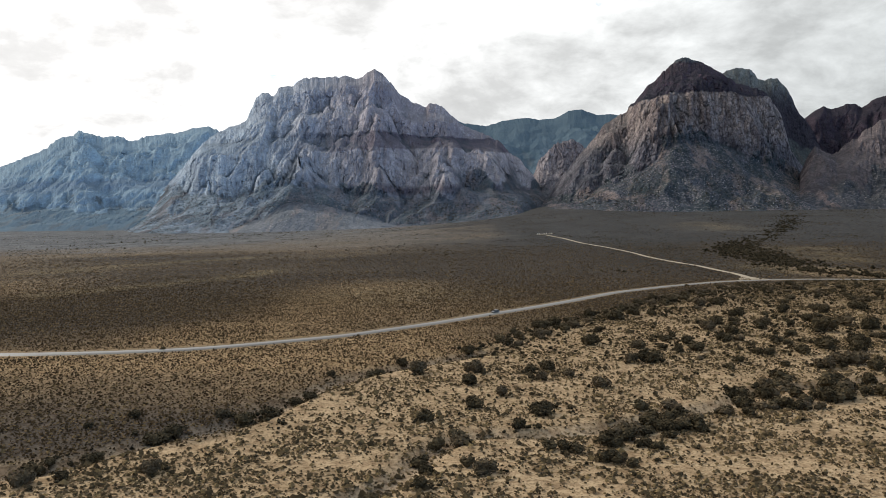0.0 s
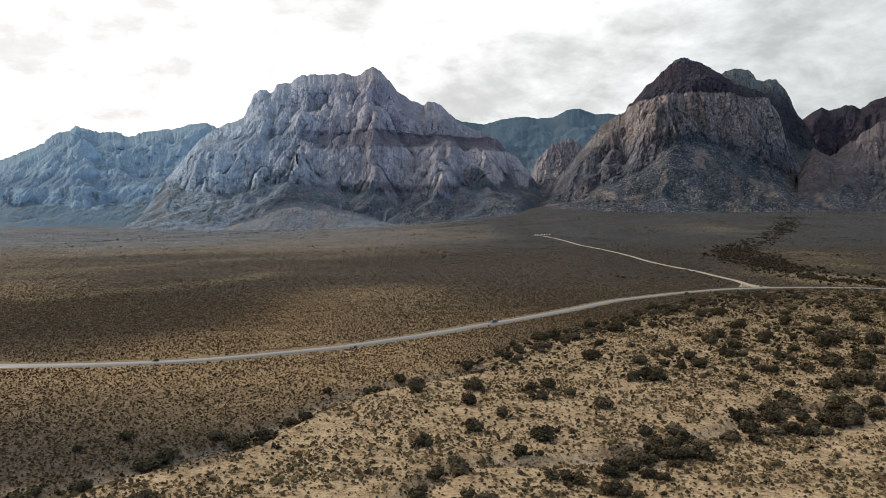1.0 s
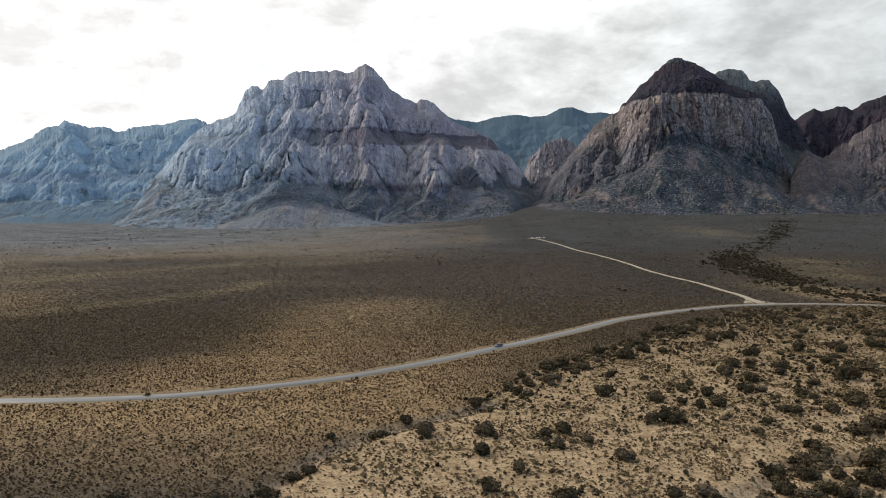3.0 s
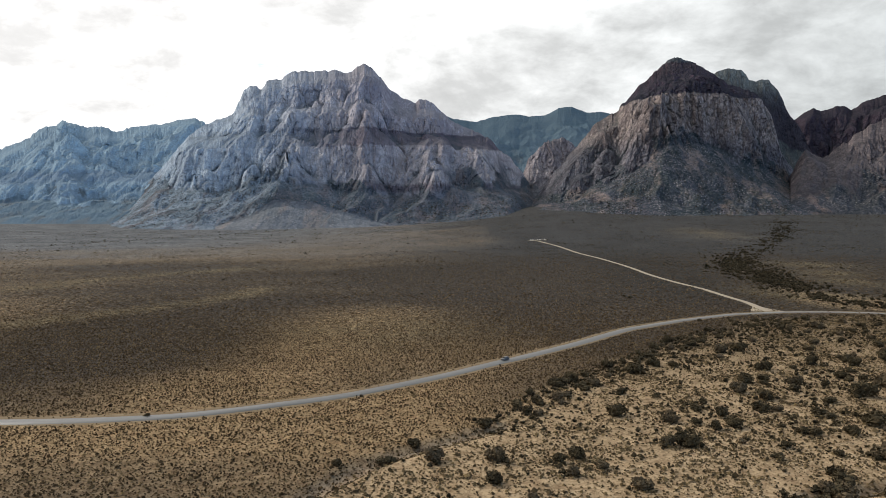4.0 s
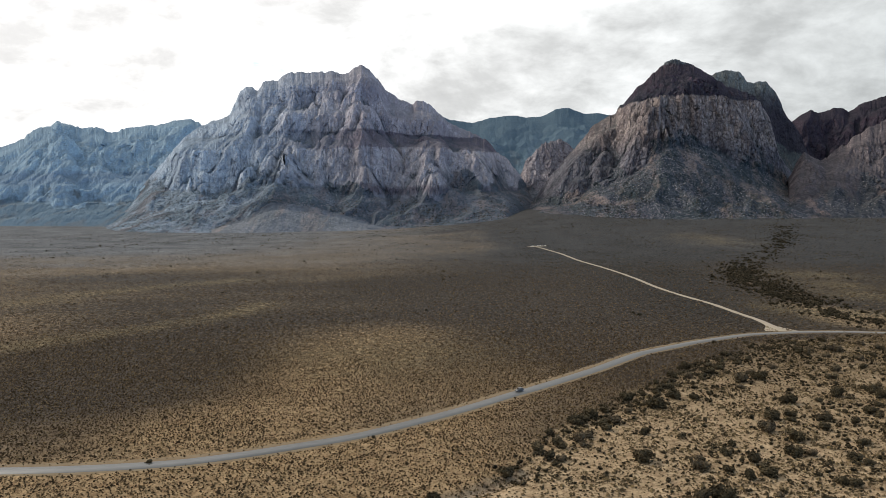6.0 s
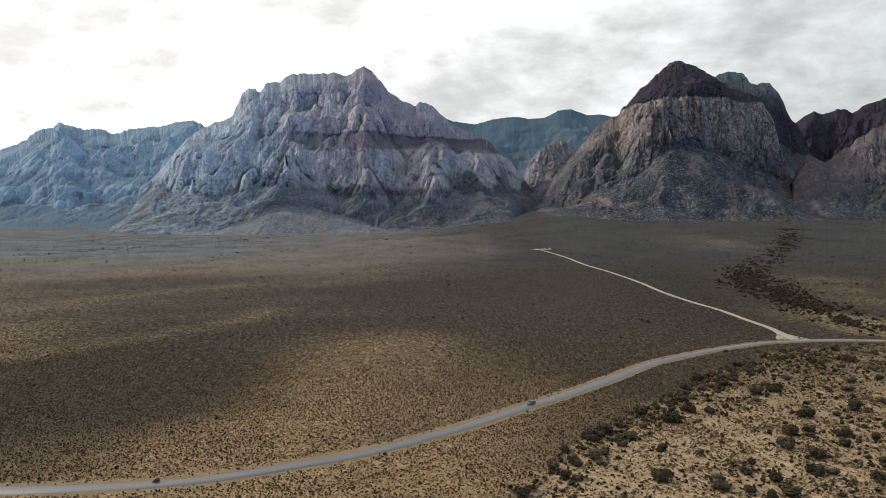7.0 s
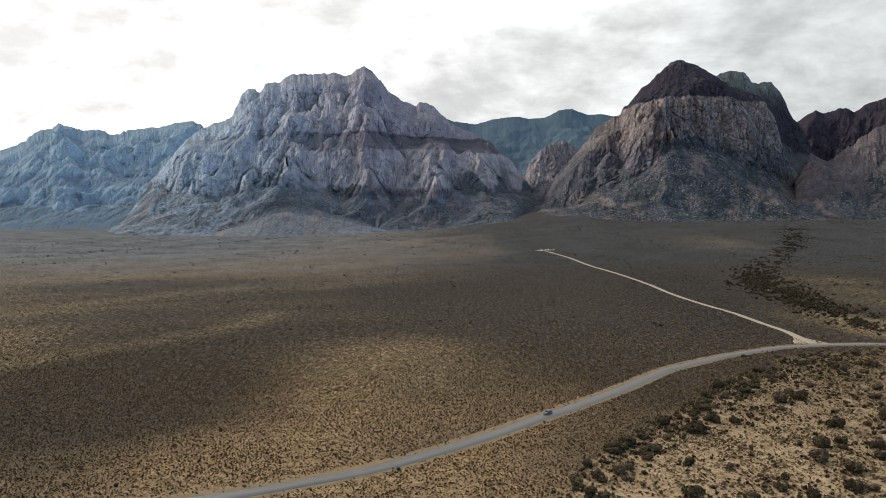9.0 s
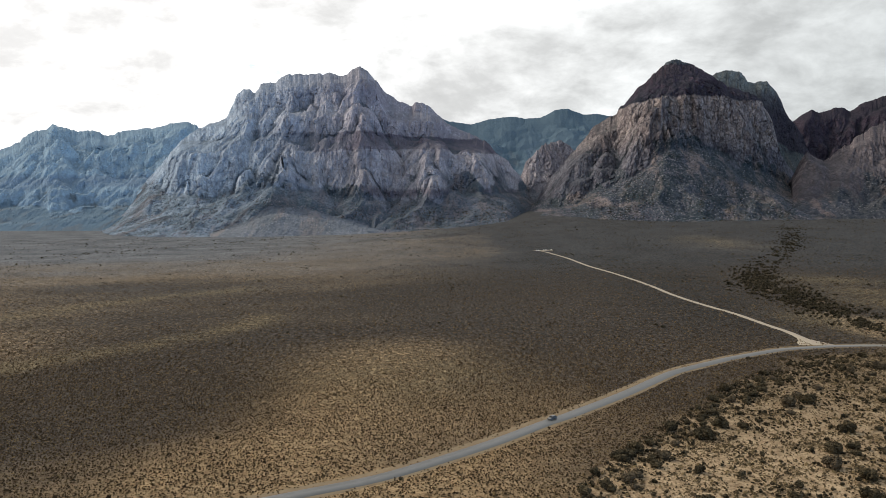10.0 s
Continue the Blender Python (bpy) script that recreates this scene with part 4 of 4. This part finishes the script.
        u = np.cross(d, rng.normal(0, 1, 3))
        u *= rng.uniform(*leaf) / np.linalg.norm(u)
        v = 0.75 * np.cross(d, u) + d * rng.uniform(0.02, 0.12)
        start = len(verts)
        verts += [tuple(c - u), tuple(c - v * 0.6), tuple(c + u), tuple(c + v)]
        faces += [(start, start + 1, start + 2), (start, start + 2, start + 3)]
    return np.array(verts), np.array(faces)


def scatter(name, x, y, z, size, tall, shapes, material, label, seed):
    """Many small plants or stones, joined into one mesh."""
    rng = np.random.default_rng(seed)
    pick = rng.integers(len(shapes), size=len(x))
    turn = rng.uniform(0, 2 * math.pi, len(x))
    all_v, all_f, start = [], [], 0
    for k, (v, f) in enumerate(shapes):
        m = pick == k
        c, s = np.cos(turn[m])[:, None], np.sin(turn[m])[:, None]
        w = size[m][:, None]
        px = x[m][:, None] + w * (v[:, 0] * c - v[:, 1] * s)
        py = y[m][:, None] + w * (v[:, 0] * s + v[:, 1] * c)
        pz = z[m][:, None] + w * tall[m][:, None] * v[:, 2]
        all_v.append(np.stack([px, py, pz], -1).reshape(-1, 3))
        all_f.append((f[None] + (np.arange(m.sum()) * len(v))[:, None, None] + start).reshape(-1, 3))
        start += m.sum() * len(v)
    me = mesh_of(name, np.vstack(all_v), np.vstack(all_f), False)
    me.materials.append(material)
    return tagged(new(name, me), label, name.replace("_", " "), kind="stuff")


def in_wedge(x, y, near, far, margin=12):
    return (np.abs(x + 14) < 0.60 * y + margin) & (y > near) & (y < far)


def field(count, x0, x1, y0, y1, seed):
    rng = np.random.default_rng(seed)
    return rng.uniform(x0, x1, count), rng.uniform(y0, y1, count), rng


def off_road(x, y, gap=0.6):
    return (line_distance(x, y, ROAD) > ROAD_HALF + gap) & (line_distance(x, y, DIRT) > DIRT_HALF + gap)


def build_scrub():
    tufts = tuft_shapes(16, 5, 1, 5)
    flat = tuft_shapes(8, 4, 1, 6)
    # dense brown scrub on the plain on both sides of the road
    rng = np.random.default_rng(11)
    x, y = (a.ravel() for a in np.meshgrid(np.arange(-400, 360, 0.93), np.arange(125, 640, 0.93)))
    x, y = x + rng.uniform(-0.42, 0.42, len(x)), y + rng.uniform(-0.42, 0.42, len(x))
    near = in_wedge(x, y, 120, 640)
    x, y = x[near], y[near]
    sand = sand_cover(x, y)
    grow = 0.74 + 0.2 * scrub_shade_tone(x, y) - 0.25 * grass_lit_cover(x, y) + 0.7 * (fbm(x / 9, y / 9, 77, 3) - 0.5)
    verge = line_distance(x, y, ROAD)
    grow = grow * (0.12 + 0.88 * ease(4.5, 9.0, verge)) + 0.6 * np.exp(-((verge - 6.6) / 0.9) ** 2) * (y < np.interp(x, ROAD[:, 0], ROAD[:, 1]))
    grow = grow * (1 - 0.92 * ease(400, 620, y)) * (0.82 + 0.18 * ease(230, 330, y))
    keep = in_wedge(x, y, 120, 640) & off_road(x, y) & (rng.uniform(0, 1, len(x)) < grow * (1 - sand))
    x, y = x[keep], y[keep]
    size = np.clip(rng.lognormal(-0.40, 0.28, len(x)), 0.32, 1.8)
    scatter("scrub", x, y, ground_height(x, y), size, rng.uniform(0.9, 1.4, len(x)), tufts, SCRUB, "low brown desert scrub dotted over the plain", 12)
    # farther out
    x, y, rng = field(150000, -720, 720, 420, 1150, 13)
    grow = (0.5 + 0.55 * scrub_shade_tone(x, y) - 0.25 * grass_lit_cover(x, y)) * ease(1200, 700, y + 100 * rng.uniform(-1, 1, len(x))) ** 0.5
    grow = grow * ease(420, 600, y)
    keep = in_wedge(x, y, 420, 1150) & off_road(x, y) & (sand_cover(x, y) < 0.5) & (rng.uniform(0, 1, len(x)) < grow)
    x, y = x[keep], y[keep]
    size = np.clip(rng.lognormal(-0.2, 0.35, len(x)), 0.45, 2.2)
    scatter("scrub", x, y, ground_height(x, y), size, rng.uniform(0.9, 1.4, len(x)), flat, SCRUB, "distant low brown scrub covering the far plain", 14)
    # sparser grey-green sage on the pale sand
    x, y, rng = field(400000, -160, 340, 118, 560, 15)
    sand = sand_cover(x, y)
    clump = ease(0.3, 0.7, fbm(x / 12, y / 12, 91, 4))
    keep = in_wedge(x, y, 118, 560) & off_road(x, y) & (rng.uniform(0, 1, len(x)) < (0.18 + 0.6 * clump) * (0.85 + 0.2 * ease(230, 330, y) + 0.4 * ease(210, 160, y)) * sand)
    x, y = x[keep], y[keep]
    size = np.clip(rng.lognormal(-0.55, 0.42, len(x)), 0.25, 1.8)
    scatter("sagebrush", x, y, ground_height(x, y), size, rng.uniform(0.95, 1.5, len(x)), tuft_shapes(14, 6, 1, 7), SAGE, "grey-green sagebrush tufts on the pale sand", 16)
    # knee-high to waist-high shrubs between the big bushes
    x, y, rng = field(21000, -160, 340, 118, 560, 17)
    clump = ease(0.42, 0.66, fbm(x / 24, y / 24, 95, 4))
    keep = in_wedge(x, y, 118, 560) & off_road(x, y, 3) & (rng.uniform(0, 1, len(x)) < (0.06 + 0.40 * clump) * (0.55 + 2.2 * ease(235, 330, y)) * (1 + 0.8 * ease(70, 140, x) * ease(330, 250, y)) * sand_cover(x, y))
    x, y = x[keep], y[keep]
    size = np.clip(rng.lognormal(0.55, 0.36, len(x)), 0.9, 3.6) * (0.9 + 0.35 * ease(230, 340, y))
    bx = rng.uniform(0, 190, 420)
    by = np.interp(bx, SAND_EDGE[:, 0], SAND_EDGE[:, 1]) - rng.uniform(-7, 1, 420) - 30 * rng.uniform(0, 1, 420) ** 1.6
    near = off_road(bx, by, 4)
    x, y = np.append(x, bx[near]), np.append(y, by[near])
    size = np.append(size, rng.uniform(1.4, 4.0, int(near.sum())))
    beds = np.vstack([WASH_FAR, WASH_ARM])
    near_first = np.where(beds[:, 1] < 1000, 2.4, 1.0)
    k = rng.choice(len(beds), 6200, p=near_first / near_first.sum())
    wx, wy = beds[k, 0] + rng.normal(0, 15, 6200) * rng.uniform(0.3, 1.2, 6200), beds[k, 1] + rng.normal(0, 22, 6200)
    near = (wy > 535) & (wy < 1900) & off_road(wx, wy, 5) & (fbm(wx / 16, wy / 26, 97, 3) > 0.40)
    x, y = np.append(x, wx[near]), np.append(y, wy[near])
    size = np.append(size, 2.2 + 5.2 * rng.uniform(0, 1, int(near.sum())) ** 1.8)
    for spots, count, reach in ((BUSHES_THICKET, 7, 1.5), (BUSHES_SAND, 4, 1.7), (BUSHES_EAST, 4, 1.7), (BUSHES_WASH, 7, 2.2)):
        for bx, by, br in spots:        # lower growth round the big bushes
            k = int(rng.integers(1, count + 1))
            turn, away = rng.uniform(0, 2 * math.pi, k), br * rng.uniform(0.7, reach, k)
            x, y = np.append(x, bx + away * np.cos(turn)), np.append(y, by + away * np.sin(turn))
            size = np.append(size, br * rng.uniform(0.5, 1.3, k))
    scatter("desert_shrub", x, y, ground_height(x, y), size, rng.uniform(0.6, 0.9, len(x)), [(v * 0.5, f) for v, f in (leafy(s, 14, 1 + s % 2, (0.17, 0.30)) for s in range(80, 94))], SHRUB, "waist-high dark shrubs among the sagebrush", 18)


build_scrub()


# ---- dark bushes, one by one ----
def bush_trunk(seed):
    rng = random.Random(seed)
    bm = bmesh.new()
    for k in range(6):
        a = k * 1.05 + rng.uniform(-0.3, 0.3)
        top = Vector((0.75 * math.cos(a), 0.75 * math.sin(a), rng.uniform(0.5, 0.95)))
        side = Vector((-math.sin(a), math.cos(a), 0))
        low = [bm.verts.new(side * 0.05 * s + Vector((0.05 * math.cos(a), 0.05 * math.sin(a), -0.1))) for s in (-1, 1)] + [bm.verts.new((0, 0, 0.02))]
        mid = [bm.verts.new(top * 0.5 + side * 0.03 * s - Vector((0, 0, 0.06))) for s in (-1, 1)] + [bm.verts.new(top * 0.5)]
        end = bm.verts.new(top)
        for i in range(3):
            j = (i + 1) % 3
            bm.faces.new((low[i], low[j], mid[j], mid[i]))
            bm.faces.new((mid[i], mid[j], end))
    return bm


def make_bush(seed, leaves=620):
    ob = new("desert_bush")
    me = mesh_of("crown", *leafy(seed, leaves))
    me.materials.append(BUSH)
    crown = new("crown", me)
    crown.parent = ob
    part("trunk", bush_trunk(seed), TWIG, ob, "dry grey-brown branching woody trunk")
    return ob


def plant(sources, spots, label, group, seed):
    rng = random.Random(seed)
    for x, y, r in spots:
        z = float(ground_height(x, y))
        ob = copy_thing(rng.choice(sources), pose(x, y, z, 0, 0, rng.uniform(0, 360)))
        r = max(0.9, r * 1.02)
        ob.scale = (r * rng.uniform(0.9, 1.1), r * rng.uniform(0.9, 1.1), r * rng.uniform(0.82, 1.02))
        tagged(ob, label, "bush", group)


def build_bushes():
    sources = [make_bush(s) for s in range(40, 47)]
    small = [make_bush(s, 150) for s in range(60, 65)]
    rng = random.Random(17)
    fuller = [(x + rng.gauss(0, 3.2), y + rng.gauss(0, 3.6), r * rng.uniform(0.7, 1.1)) for x, y, r in BUSHES_THICKET[4:29] for _ in range(2)]
    plant(small, fuller, "dark green-brown dense bush along a dry wash", "bushes in the thicket", 7)
    plant(sources, BUSHES_THICKET, "dark green-brown dense bush along a dry wash", "bushes in the thicket", 1)
    plant(sources, BUSHES_SAND, "dark rounded desert bush standing on pale sand", "bushes on the sand", 2)
    plant(sources, BUSHES_EAST, "dark olive desert bush among sagebrush", "bushes on the sand", 3)
    plant(sources, BUSHES_WASH, "dark scraggly bush at the edge of the wash", "bushes along the near wash", 4)
    rng = random.Random(21)
    more = []
    while len(more) < 48:        # a belt along the edge of the sand
        x = rng.uniform(5, 150)
        y = float(np.interp(x, SAND_EDGE[:, 0], SAND_EDGE[:, 1])) - rng.uniform(-4, 24)
        if float(line_distance(x, y, ROAD)) > 9:
            more.append((x + rng.uniform(-3, 3), y, rng.uniform(1.7, 3.4)))
    while len(more) < 100:
        x, y = rng.uniform(50, 280), rng.uniform(240, 525)
        if float(sand_cover(x, y)) > 0.6 and abs(x + 14) < 0.58 * y and float(fbm(x / 24, y / 24, 95, 4)) > 0.45:
            more.append((x, y, rng.uniform(1.4, 3.4)))
    while len(more) < 136:       # the thick growth below the junction
        x, y = rng.uniform(110, 300), rng.uniform(370, 535)
        if float(sand_cover(x, y)) > 0.6 and abs(x + 14) < 0.58 * y and float(line_distance(x, y, ROAD)) > 9:
            more.append((x, y, rng.uniform(1.8, 3.9)))
    plant(small, more, "dark olive desert bush among sagebrush", "bushes on the sand", 6)
    for ob in sources + small:
        for o in list(ob.children_recursive) + [ob]:
            bpy.data.objects.remove(o)


build_bushes()


def build_far_dots():
    """Lone junipers and yuccas far out on the plain and on the scree."""
    shapes = tuft_shapes(8, 6, 1, 8)
    x, y, rng = field(5200, -1500, 1500, 560, 2300, 31)
    keep = in_wedge(x, y, 560, 2300) & off_road(x, y, 4) & (rng.uniform(0, 1, len(x)) < 0.12 + 0.75 * np.exp(-(line_distance(x, y, WASH_FAR) / 40) ** 2) + 0.3 * ease(1500, 2100, y))
    x, y = x[keep], y[keep]
    rng = np.random.default_rng(36)
    along = rng.uniform(0, 1, 130)
    x = np.append(-800 + 330 * along + rng.normal(0, 14, 130), x)
    y = np.append(1480 + 700 * along + rng.normal(0, 26, 130), y)
    scatter("juniper_scrub", x, y, ground_height(x, y), rng.uniform(2.0, 5.2, len(x)), rng.uniform(0.7, 1.1, len(x)), shapes, SHRUB, "dark scattered junipers far out on the plain", 32)
    x, y, rng = field(90000, -1300, 1300, 900, 2250, 33)
    keep = in_wedge(x, y, 900, 2250) & off_road(x, y, 4) & (rng.uniform(0, 1, len(x)) < (0.10 + 0.5 * ease(0.45, 0.65, fbm(x / 60, y / 90, 35, 4))) * (0.35 + 0.65 * ease(-100, 300, x)))
    x, y = x[keep], y[keep]
    scatter("scrub", x, y, ground_height(x, y), np.clip(rng.lognormal(0.6, 0.35, len(x)), 1.0, 4.0), rng.uniform(0.6, 1.0, len(x)), tuft_shapes(8, 4, 1, 9), SHRUB, "dark low shrubs dotted over the far fan", 34)
    for k, (grid, name, mat, label, count, low, high) in enumerate((
            (massif_scree, "juniper_scrub", SHRUB, "dark junipers dotted over the scree", 7500, 2.5, 5.5),
            (peak_scree, "juniper_scrub", SHRUB, "dark junipers dotted over the scree", 6500, 2.2, 5),
            (massif_scree, "boulders", CANYON, "pale fallen sandstone boulders on the scree", 7000, 2.2, 7),
            (peak_scree, "boulders", CANYON, "pale fallen sandstone boulders on the scree", 9000, 2.2, 7))):
        rng = np.random.default_rng(50 + k)
        gx, gy, gz = grid
        i, j = rng.integers(3, gx.shape[0] - 1, count), rng.integers(2, gx.shape[1] - 2, count)
        x, y, z = gx[i, j], gy[i, j], gz[i, j]
        keep = rng.uniform(0, 1, count) < ease(0.35, 0.62, fbm(x / 90, z / 60, 66 + k, 4))
        x, y, z = x[keep], y[keep], z[keep]
        size = low + (high - low) * rng.uniform(0, 1, len(x)) ** 2
        scatter(name, x, y, z - 0.1 * size, size, rng.uniform(0.7, 1.1, len(x)), shapes, mat, label, 70 + k)


build_far_dots()


# ---- cars ----
def paint(name, colour):
    mat = bpy.data.materials.new(name)
    mat.use_nodes = True
    n = Nodes(mat.node_tree)
    dust = n.noise(n.add("ShaderNodeNewGeometry"), 3.0, 4, 0.6)
    shader = n.add("ShaderNodeBsdfPrincipled", Base_Color=n.mix(n.ramp(dust, (0.45, 0.0), (0.75, 0.35)), colour, (0.32, 0.26, 0.19)), Roughness=0.32)
    n.add("ShaderNodeOutputMaterial", i0=shader)
    return mat


WHITE, SILVER, CHARCOAL = paint("white_car_paint", (0.74, 0.74, 0.72)), paint("silver_car_paint", (0.42, 0.43, 0.44)), paint("charcoal_car_paint", (0.05, 0.055, 0.06))
TINT = surface("tinted_glass", lambda n, p: (n.mix(n.noise(p, 2.0), (0.012, 0.014, 0.016), (0.03, 0.033, 0.036)), None), 0.08, gloss=0.5)
RUBBER = surface("tyre_rubber", lambda n, p: (n.mix(n.noise(p, 20.0), (0.015, 0.015, 0.015), (0.04, 0.038, 0.035)), None), 0.9)
ALLOY = surface("wheel_alloy", lambda n, p: (n.mix(n.noise(p, 12.0), (0.35, 0.35, 0.36), (0.5, 0.5, 0.5)), None), 0.35, gloss=0.5)
LENS = surface("lamp_lens", lambda n, p: (n.mix(n.noise(p, 12.0), (0.6, 0.6, 0.6), (0.75, 0.75, 0.74)), None), 0.15, gloss=0.5)
RED_LENS = surface("red_lamp_lens", lambda n, p: (n.mix(n.noise(p, 12.0), (0.35, 0.02, 0.02), (0.45, 0.03, 0.03)), None), 0.2, gloss=0.5)


def section(bm, stations):
    """A closed hull through cross-sections: (x, half width below, half width above, z below, z above)."""
    rings = []
    for x, w0, w1, z0, z1 in stations:
        mid = z0 + 0.62 * (z1 - z0)
        rings.append([bm.verts.new(q) for q in ((x, -w0, z0), (x, -w0 * 1.02, mid), (x, -w1, z1), (x, w1, z1), (x, w0 * 1.02, mid), (x, w0, z0))])
    for a, c in zip(rings, rings[1:]):
        for k in range(6):
            bm.faces.new((a[k], a[(k + 1) % 6], c[(k + 1) % 6], c[k]))
    bm.faces.new(rings[0][::-1])
    bm.faces.new(rings[-1])
    bmesh.ops.recalc_face_normals(bm, faces=bm.faces)
    return bm


def slab(bm, corners, thick):
    """A thin plate through four corners, thickened along its normal."""
    p = [Vector(c) for c in corners]
    out = (p[1] - p[0]).cross(p[3] - p[0]).normalized() * thick
    low, top = [bm.verts.new(q) for q in p], [bm.verts.new(q + out) for q in p]
    bm.faces.new(low[::-1])
    bm.faces.new(top)
    for k in range(4):
        bm.faces.new((low[k], low[(k + 1) % 4], top[(k + 1) % 4], top[k]))
    return bm


def disc(radius, width, bevel):
    bm = bmesh.new()
    bmesh.ops.create_cone(bm, cap_ends=True, segments=20, radius1=radius, radius2=radius, depth=width)
    bmesh.ops.bevel(bm, geom=[e for e in bm.edges if e.calc_face_angle(0) > 1], offset=bevel, segments=2, affect="EDGES")
    bmesh.ops.rotate(bm, verts=bm.verts, matrix=Matrix.Rotation(radians(90), 3, "X"))
    return bm


def make_car(coat, label):
    car = tagged(new("car"), label, "car", "cars on the road and in the lot")
    part("body", section(bmesh.new(), ((-2.22, 0.72, 0.70, 0.42, 0.86), (-2.1, 0.86, 0.80, 0.24, 0.97), (-1.2, 0.90, 0.84, 0.20, 1.0), (0.9, 0.90, 0.84, 0.20, 0.98), (1.7, 0.88, 0.78, 0.22, 0.86), (2.2, 0.78, 0.66, 0.30, 0.70), (2.28, 0.66, 0.6, 0.40, 0.62))), coat, car)
    cabin = part("cabin", section(bmesh.new(), ((-2.05, 0.78, 0.72, 0.93, 0.98), (-1.55, 0.80, 0.60, 0.95, 1.44), (-0.2, 0.80, 0.63, 0.95, 1.52), (0.45, 0.80, 0.60, 0.95, 1.45), (1.2, 0.78, 0.70, 0.92, 0.97))), coat, car)
    part("windscreen", slab(bmesh.new(), ((1.13, -0.68, 1.02), (1.13, 0.68, 1.02), (0.52, 0.56, 1.43), (0.52, -0.56, 1.43)), 0.03), TINT, cabin, "dark tinted windscreen")
    part("rear_window", slab(bmesh.new(), ((-2.0, 0.66, 1.03), (-2.0, -0.66, 1.03), (-1.6, -0.55, 1.41), (-1.6, 0.55, 1.41)), 0.03), TINT, cabin, "dark tinted rear window")
    for s in (-1, 1):
        for x0, x1, x2, x3 in ((-1.5, -0.35, -0.35, -1.35), (-0.25, 0.85, 0.42, -0.25)):
            q = ((x0, s * 0.822, 1.04), (x1, s * 0.822, 1.04), (x2, s * 0.68, 1.40), (x3, s * 0.68, 1.40))
            part("side_window", slab(bmesh.new(), q if s < 0 else q[::-1], 0.025), TINT, cabin, "dark tinted side window")
        part("headlight", slab(bmesh.new(), ((2.215, s * 0.45 - 0.17, 0.56), (2.215, s * 0.45 + 0.17, 0.56), (2.19, s * 0.45 + 0.17, 0.70), (2.19, s * 0.45 - 0.17, 0.70)), 0.06), LENS, car, "clear headlight")
        part("tail_light", slab(bmesh.new(), ((-2.16, s * 0.6 + 0.14, 0.7), (-2.16, s * 0.6 - 0.14, 0.7), (-2.15, s * 0.6 - 0.14, 0.9), (-2.15, s * 0.6 + 0.14, 0.9)), 0.06), RED_LENS, car, "red tail light")
        for x in (-1.38, 1.38):
            tyre = part("tyre", disc(0.33, 0.22, 0.04), RUBBER, car, "black rubber tyre")
            tyre.location = (x, s * 0.80, 0.33)
            rim = part("rim", disc(0.21, 0.06, 0.015), ALLOY, tyre, "silver alloy rim")
            rim.location = (0, s * 0.10, 0)
    return car


def build_cars():
    # the one on the road drives towards the near bend, on the far side of the asphalt
    k = int(np.argmin(np.hypot(ROAD[:, 0] - 14.7, ROAD[:, 1] - 386.3)))
    way = ROAD[k - 1] - ROAD[k + 1]
    way /= np.linalg.norm(way)
    spot = ROAD[k] + np.array((way[1], -way[0])) * 1.5
    dark = make_car(CHARCOAL, "small charcoal car with dark windows on the asphalt road")
    dark.matrix_basis = pose(spot[0], spot[1], float(ground_height(*ROAD[k])) + 0.21, 0, 0, math.degrees(math.atan2(way[1], way[0])))
    silver = make_car(SILVER, "dusty silver car parked on pale gravel")
    white = make_car(WHITE, "dusty white car parked on pale gravel")
    rows = ((117, 1436, 80), (121, 1439, 84), (125.5, 1441, 82), (130, 1443, 95), (134.5, 1444, 88), (139, 1445, 92), (143.5, 1446, 85))
    for j, (x, y, turn) in enumerate(rows):
        m = pose(x, y, float(ground_height(x, y)) + 0.3, 0, 0, turn)
        if j == 0:
            silver.matrix_basis = m
        elif j == 1:
            white.matrix_basis = m
        elif j % 3 == 2:
            tagged(copy_thing(dark, m), "dusty charcoal car parked on pale gravel")
        else:
            copy_thing(silver if j % 2 else white, m)


build_cars()
